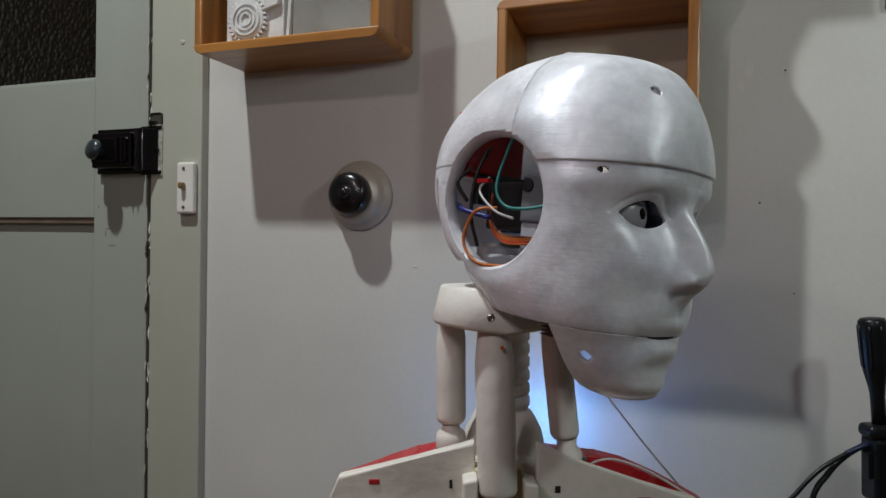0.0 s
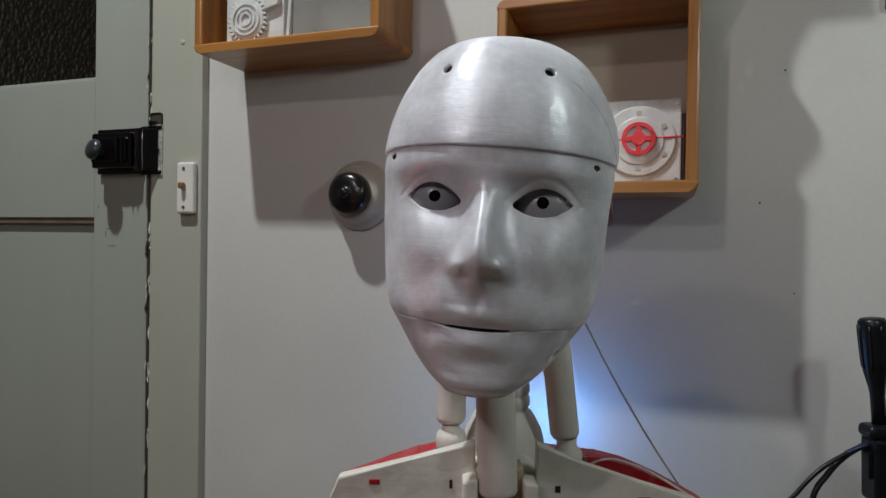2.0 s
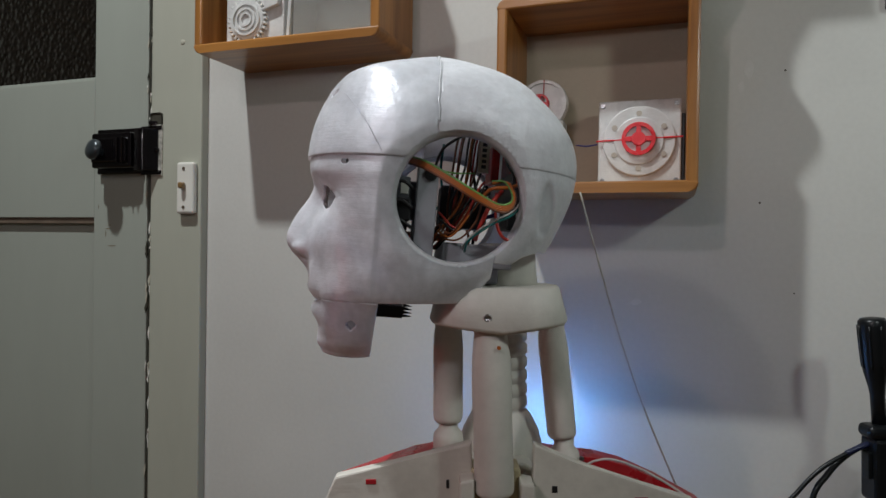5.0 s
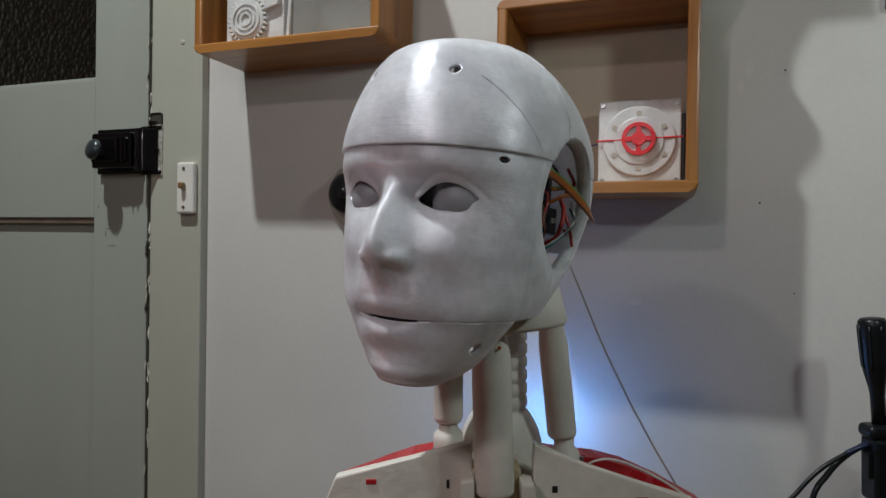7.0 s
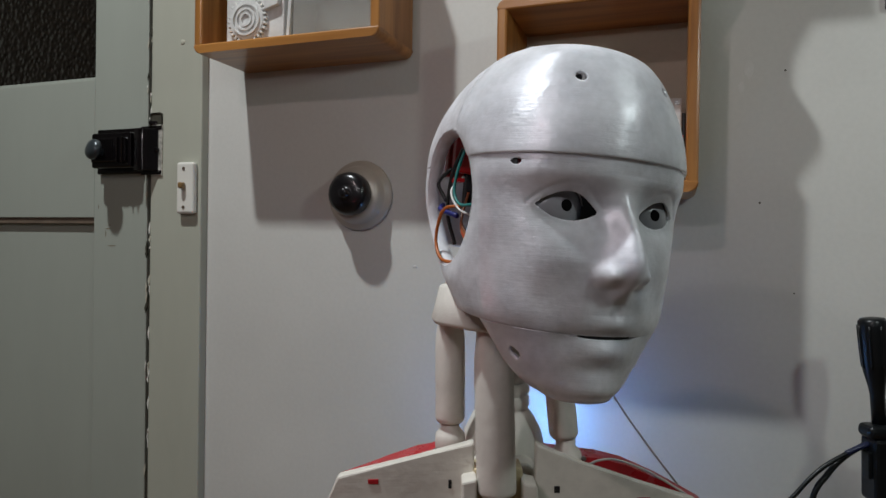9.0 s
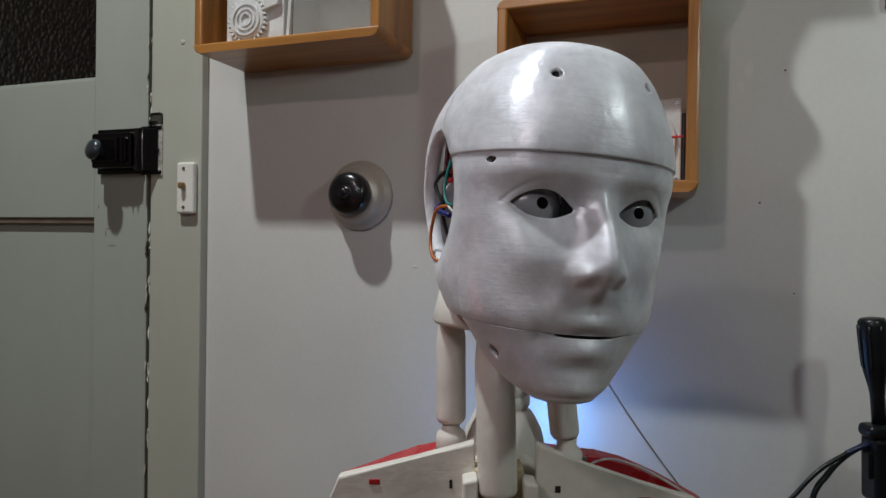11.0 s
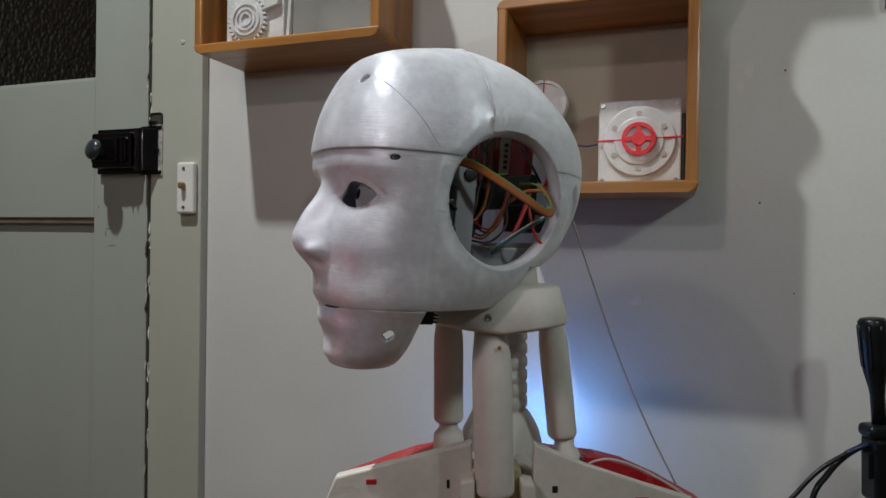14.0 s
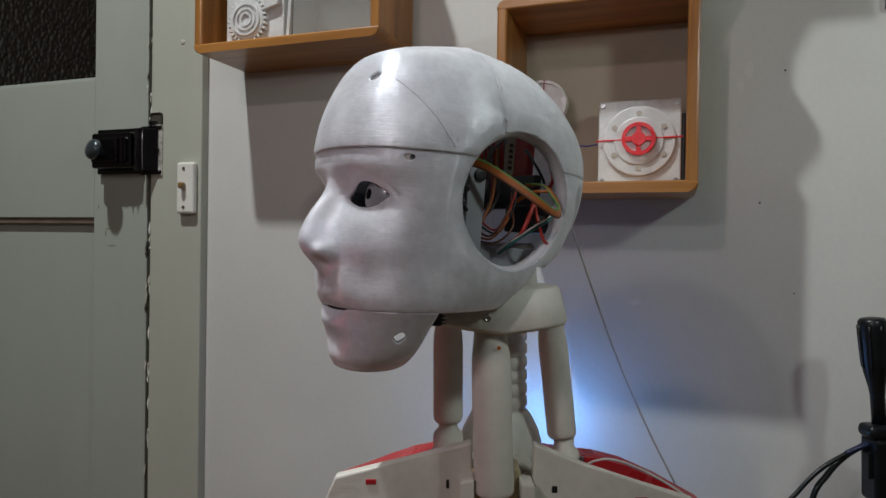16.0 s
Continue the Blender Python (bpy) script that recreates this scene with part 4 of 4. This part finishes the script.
for side in (-1, 1):
    for k in range(4):
        part("tooth", prism([(-0.0680 + 0.0, -0.0495 + 0.0022 * k), (-0.0620, -0.0490 + 0.0022 * k), (-0.0680, -0.0475 + 0.0022 * k)], 0, 0.004), DARK, head).matrix_basis = at(side * 0.030, 0, 0) @ Matrix.Rotation(radians(90), 4, "Z")

# ---- neck ----
def post(x0, x1, y, z0, z1, r, label):
    lean = math.atan2(x1 - x0, z1 - z0)
    m = at(x0, y, z0) @ Matrix.Rotation(lean, 4, "Y")
    h = z1 - z0
    bm = lathe([(r * 0.82, 0.0), (r * 0.97, 0.002), (r, 0.004), (r, h * 0.66), (r * 0.98, h * 0.74), (r * 0.86, h * 0.86), (r * 0.74, h)], 32, m=m)
    return part("neck_piston", bm, CREAM, robot, label, smooth=True)


post(-0.0076, -0.0104, -0.043, -0.1560, -0.0400, 0.0126, "cream printed front neck piston")
post(-0.0366, -0.0366, 0.010, -0.1235, -0.0420, 0.0106, "cream printed side neck piston")
post(0.0450, 0.0358, 0.010, -0.1345, -0.0420, 0.0104, "cream printed side neck piston")
for x, z, r in ((-0.0366, -0.1235, 0.0108), (0.0462, -0.1365, 0.0112)):
    part("ball_joint", lathe([(r * 0.62, 0.006), (r * 0.62, -0.004), (r * 0.95, -0.008), (r, -0.012), (r, -0.030)], 28, m=at(x, 0.010, z)), CREAM, robot, "cream printed ball joint", smooth=True)
rows = []
for k in range(7):
    z = -0.050 - 0.0098 * k
    rows += [(0.0182, z), (0.0198, z - 0.002), (0.0198, z - 0.0075), (0.0182, z - 0.0092)]
rows += [(0.0195, -0.1200), (0.0220, -0.1225), (0.0250, -0.1280), (0.0285, -0.1350), (0.0302, -0.1420), (0.0310, -0.1500), (0.0310, -0.19)]
part("spine", lathe(rows, 36, m=at(0.0030, 0.034, 0)), CREAM, robot, "ribbed cream printed neck spine", smooth=True)

bm = bmesh.new()
loops = []
for z, sx, sy in ((-0.0245, 0.86, 0.88), (-0.0257, 0.885, 0.91), (-0.036, 0.94, 0.96), (-0.0465, 1.0, 1.0), (-0.0490, 0.975, 0.97)):
    loop = []
    for k in range(56):
        a = 2 * math.pi * k / 56
        c, s = math.cos(a), math.sin(a)
        x = 0.0465 * sx * math.copysign(abs(c) ** 0.62, c)
        y = (0.050 if s < 0 else 0.030) * sy * math.copysign(abs(s) ** 0.85, s)
        dip = 0.004 * max(0, 1 - abs(x) / 0.035) * (1 if z < -0.040 else 0)
        loop.append(bm.verts.new((x - 0.0030, y - 0.008, z - dip)))
    loops.append(loop)
for a, b in zip(loops, loops[1:]):
    for k in range(56):
        bm.faces.new((a[k], a[(k + 1) % 56], b[(k + 1) % 56], b[k]))
bm.faces.new(loops[0])
bm.faces.new(loops[-1][::-1])
part("neck_collar", bm, CREAM, robot, "cream printed neck collar", smooth=True)
part("neck_stem", lathe([(0.022, -0.030), (0.020, 0.0), (0.018, 0.004)], 32, m=at(0.004, 0.0, 0)), CREAM, robot, "cream printed neck stem", smooth=True)
part("screw", lathe([(0.0025, -0.001), (0.0025, 0.0010), (0.0018, 0.0016), (0.0006, 0.0008)], 16, m=at(-0.0128, -0.0560, -0.0425) @ Matrix.Rotation(radians(90), 4, "X")), STEEL, robot)

# ---- shoulders and chest ----
def chest(points, y0, y1, mat, name, label, bevel=0.0015):
    return part(name, prism(points, y0, y1, bevel), mat, robot, label)


chest([(-0.1195, -0.170), (-0.1105, -0.1480), (-0.0475, -0.1330), (-0.0215, -0.1255), (-0.0195, -0.30), (-0.150, -0.30)], -0.034, -0.024, MOTTLED, "chest_plate", "cream printed chest plate with slots")
chest([(0.0190, -0.1265), (0.0500, -0.1420), (0.1240, -0.1635), (0.150, -0.30), (0.0120, -0.30)], -0.034, -0.024, MOTTLED, "chest_plate", "cream printed chest plate with slots")
chest([(-0.020, -0.1460), (0.016, -0.1460), (0.022, -0.1500), (0.030, -0.30), (-0.035, -0.30), (-0.026, -0.1500)], -0.012, 0.040, CREAM, "neck_base", "cream printed neck base")
chest([(-0.030, -0.1460), (-0.0205, -0.1440), (-0.0205, -0.30), (-0.030, -0.30)], -0.050, -0.030, MOTTLED, "upright", "cream upright beside the piston")
chest([(0.0085, -0.1465), (0.0175, -0.1480), (0.0175, -0.30), (0.0085, -0.30)], -0.050, -0.030, MOTTLED, "upright", "cream upright beside the piston")
chest([(-0.022, -0.1420), (0.010, -0.1420), (0.010, -0.30), (-0.022, -0.30)], -0.036, -0.014, YELLOWED, "channel", "yellowed recess behind the piston")
chest([(-0.1215, -0.1730), (-0.1206, -0.1700), (-0.0827, -0.1566), (-0.0612, -0.1489), (-0.0483, -0.1467), (-0.0225, -0.1459), (-0.0225, -0.19), (-0.1215, -0.19)], 0.018, 0.040, RED, "shoulder_plate", "glossy red printed shoulder plate", 0.0015)
chest([(0.0248, -0.1459), (0.0636, -0.1515), (0.0722, -0.1523), (0.0937, -0.1579), (0.1195, -0.1695), (0.1518, -0.1872), (0.1518, -0.21), (0.0248, -0.21)], 0.018, 0.040, RED, "shoulder_plate", "glossy red printed shoulder plate", 0.0015)
part("shoulder_bed", box(-0.105, 0.125, -0.024, 0.018, -0.24, -0.1800, 0.002), RED, robot, "dark red inside of the shoulders")
for x, z, w, h, tone in ((-0.0870, -0.1510, 0.0034, 0.0016, RED), (-0.0372, -0.1525, 0.0010, 0.0028, DARK), (0.0322, -0.1560, 0.0018, 0.0022, DARK), (0.0885, -0.1628, 0.0042, 0.0016, RED)):
    part("slot", box(x - w, x + w, -0.0345, -0.030, z - h, z + h, 0.0003), tone, robot, "dark slot" if tone is DARK else "red slot")
part("mark", lathe([(0.0013, 0.0), (0.0013, 0.0005), (0.0007, 0.0006)], 12, m=at(-0.0058, -0.0555, -0.0610) @ Matrix.Rotation(radians(90), 4, "X")), WIRES["orange"], robot, "small orange dab")
for x, z in ((-0.0470, -0.1425), (0.0575, -0.1480)):
    part("screw", lathe([(0.0018, 0.0), (0.0018, 0.0012), (0.0008, 0.0016)], 12, m=at(x, 0.004, z) @ Matrix.Rotation(radians(90), 4, "X")), STEEL, robot)
part("lead", tube([(0.0560, -0.004, -0.1520), (0.0660, -0.006, -0.1462), (0.0800, -0.006, -0.1462), (0.1040, -0.006, -0.1560), (0.1320, -0.006, -0.1740), (0.1400, -0.006, -0.1850)], 0.0009, 6, 8), WIRES["white"], robot, "thin pale lead over the shoulder", smooth=True)
part("screw_hole", lathe([(0.0016, 0.0), (0.0016, 0.0008), (0.0008, 0.001)], 12, m=at(0.0530, 0.0098, 0.047) @ Matrix.Rotation(radians(80), 4, "Y")), DARK, head)
part("pillar", box(-0.06, 0.06, -0.01, 0.09, -1.2966, -0.29, 0.004), DARK, robot, "plain dark pillar that carries the bust")

# cord from the nape to the shoulder, turning a little with the head
cord = part("cord", tube([(0.0, 0.0, 0.0), (-0.0040, 0.0, 0.055), (-0.0048, 0.0, 0.115), (-0.0020, 0.0, 0.175), (0.0015, 0.0, 0.232)], 0.0007, 6, 8), CORD, robot, "thin grey cord", smooth=True)


def motions():
    """Head turns, blinks and the cord's sway."""
    neck = Matrix(((0.99830, -0.00017, 0.08165, 0), (0, 1.0, 0.00260, 0), (-0.08165, -0.00260, 0.99666, 0), (0, 0, 0, 1)))
    turns = [(0.0, 40.1),
             (0.5, 26.3),
             (1.0, 11.9),
             (1.5, 0),
             (2.0, -13.7),
             (2.5, -26.1),
             (3.0, -39.8),
             (3.5, -52.0),
             (4.0, -66.6),
             (4.5, -80.5),
             (5.0, -88.3),
             (5.5, -76.0),
             (6.0, -61.0),
             (6.5, -48.1),
             (7.0, -36.4),
             (7.5, -24.7),
             (8.0, -11.2),
             (8.5, 3.5),
             (9.0, 18.4),
             (9.2, 24.4),
             (9.6, 36.0),
             (9.9, 41.5),
             (10.2, 36.0),
             (10.5, 26.3),
             (11.0, 12.5),
             (11.5, 0.2),
             (12.0, -14.1),
             (12.5, -25.6),
             (13.0, -38.8),
             (13.5, -52.4),
             (14.0, -65.5),
             (14.5, -80.7),
             (15.0, -88.3),
             (15.5, -76.0),
             (16.0, -61.0)]
    sway = [(0.0, 0.0), (2.5, 0.0), (3.5, -0.0011), (4.5, -0.0020), (6.5, -0.0021), (7.5, -0.0015), (9.0, -0.0006), (11.0, 0.0), (12.5, 0.0), (13.5, -0.0011), (14.5, -0.0021), (16.0, -0.0021)]
    walk(robot, [(t, BODY @ Matrix.Translation((d, 0, 0))) for t, d in sway])
    rows = []
    for t, a in turns:
        d = float(np.interp(t, [r[0] for r in sway], [r[1] for r in sway]))
        rows.append((t, Matrix.Translation((-d, 0, 0)) @ neck @ Matrix.Rotation(radians(a + 3.7), 4, "Z")))
    walk(head, rows)
    for lid, spot in LIDS:
        up, down = spot @ Matrix.Rotation(radians(-88), 4, "X"), spot
        walk(lid, [(0.0, up), (6.47, up), (6.57, down), (7.0, down), (7.1, up), (16.0, up)])
    foot = Matrix.Translation((0.1350, 0.035, -0.1776))
    walk(cord, [(t, foot @ Matrix.Rotation(radians(-30 - 0.131 * a), 4, "Y")) for t, a in turns])


motions()
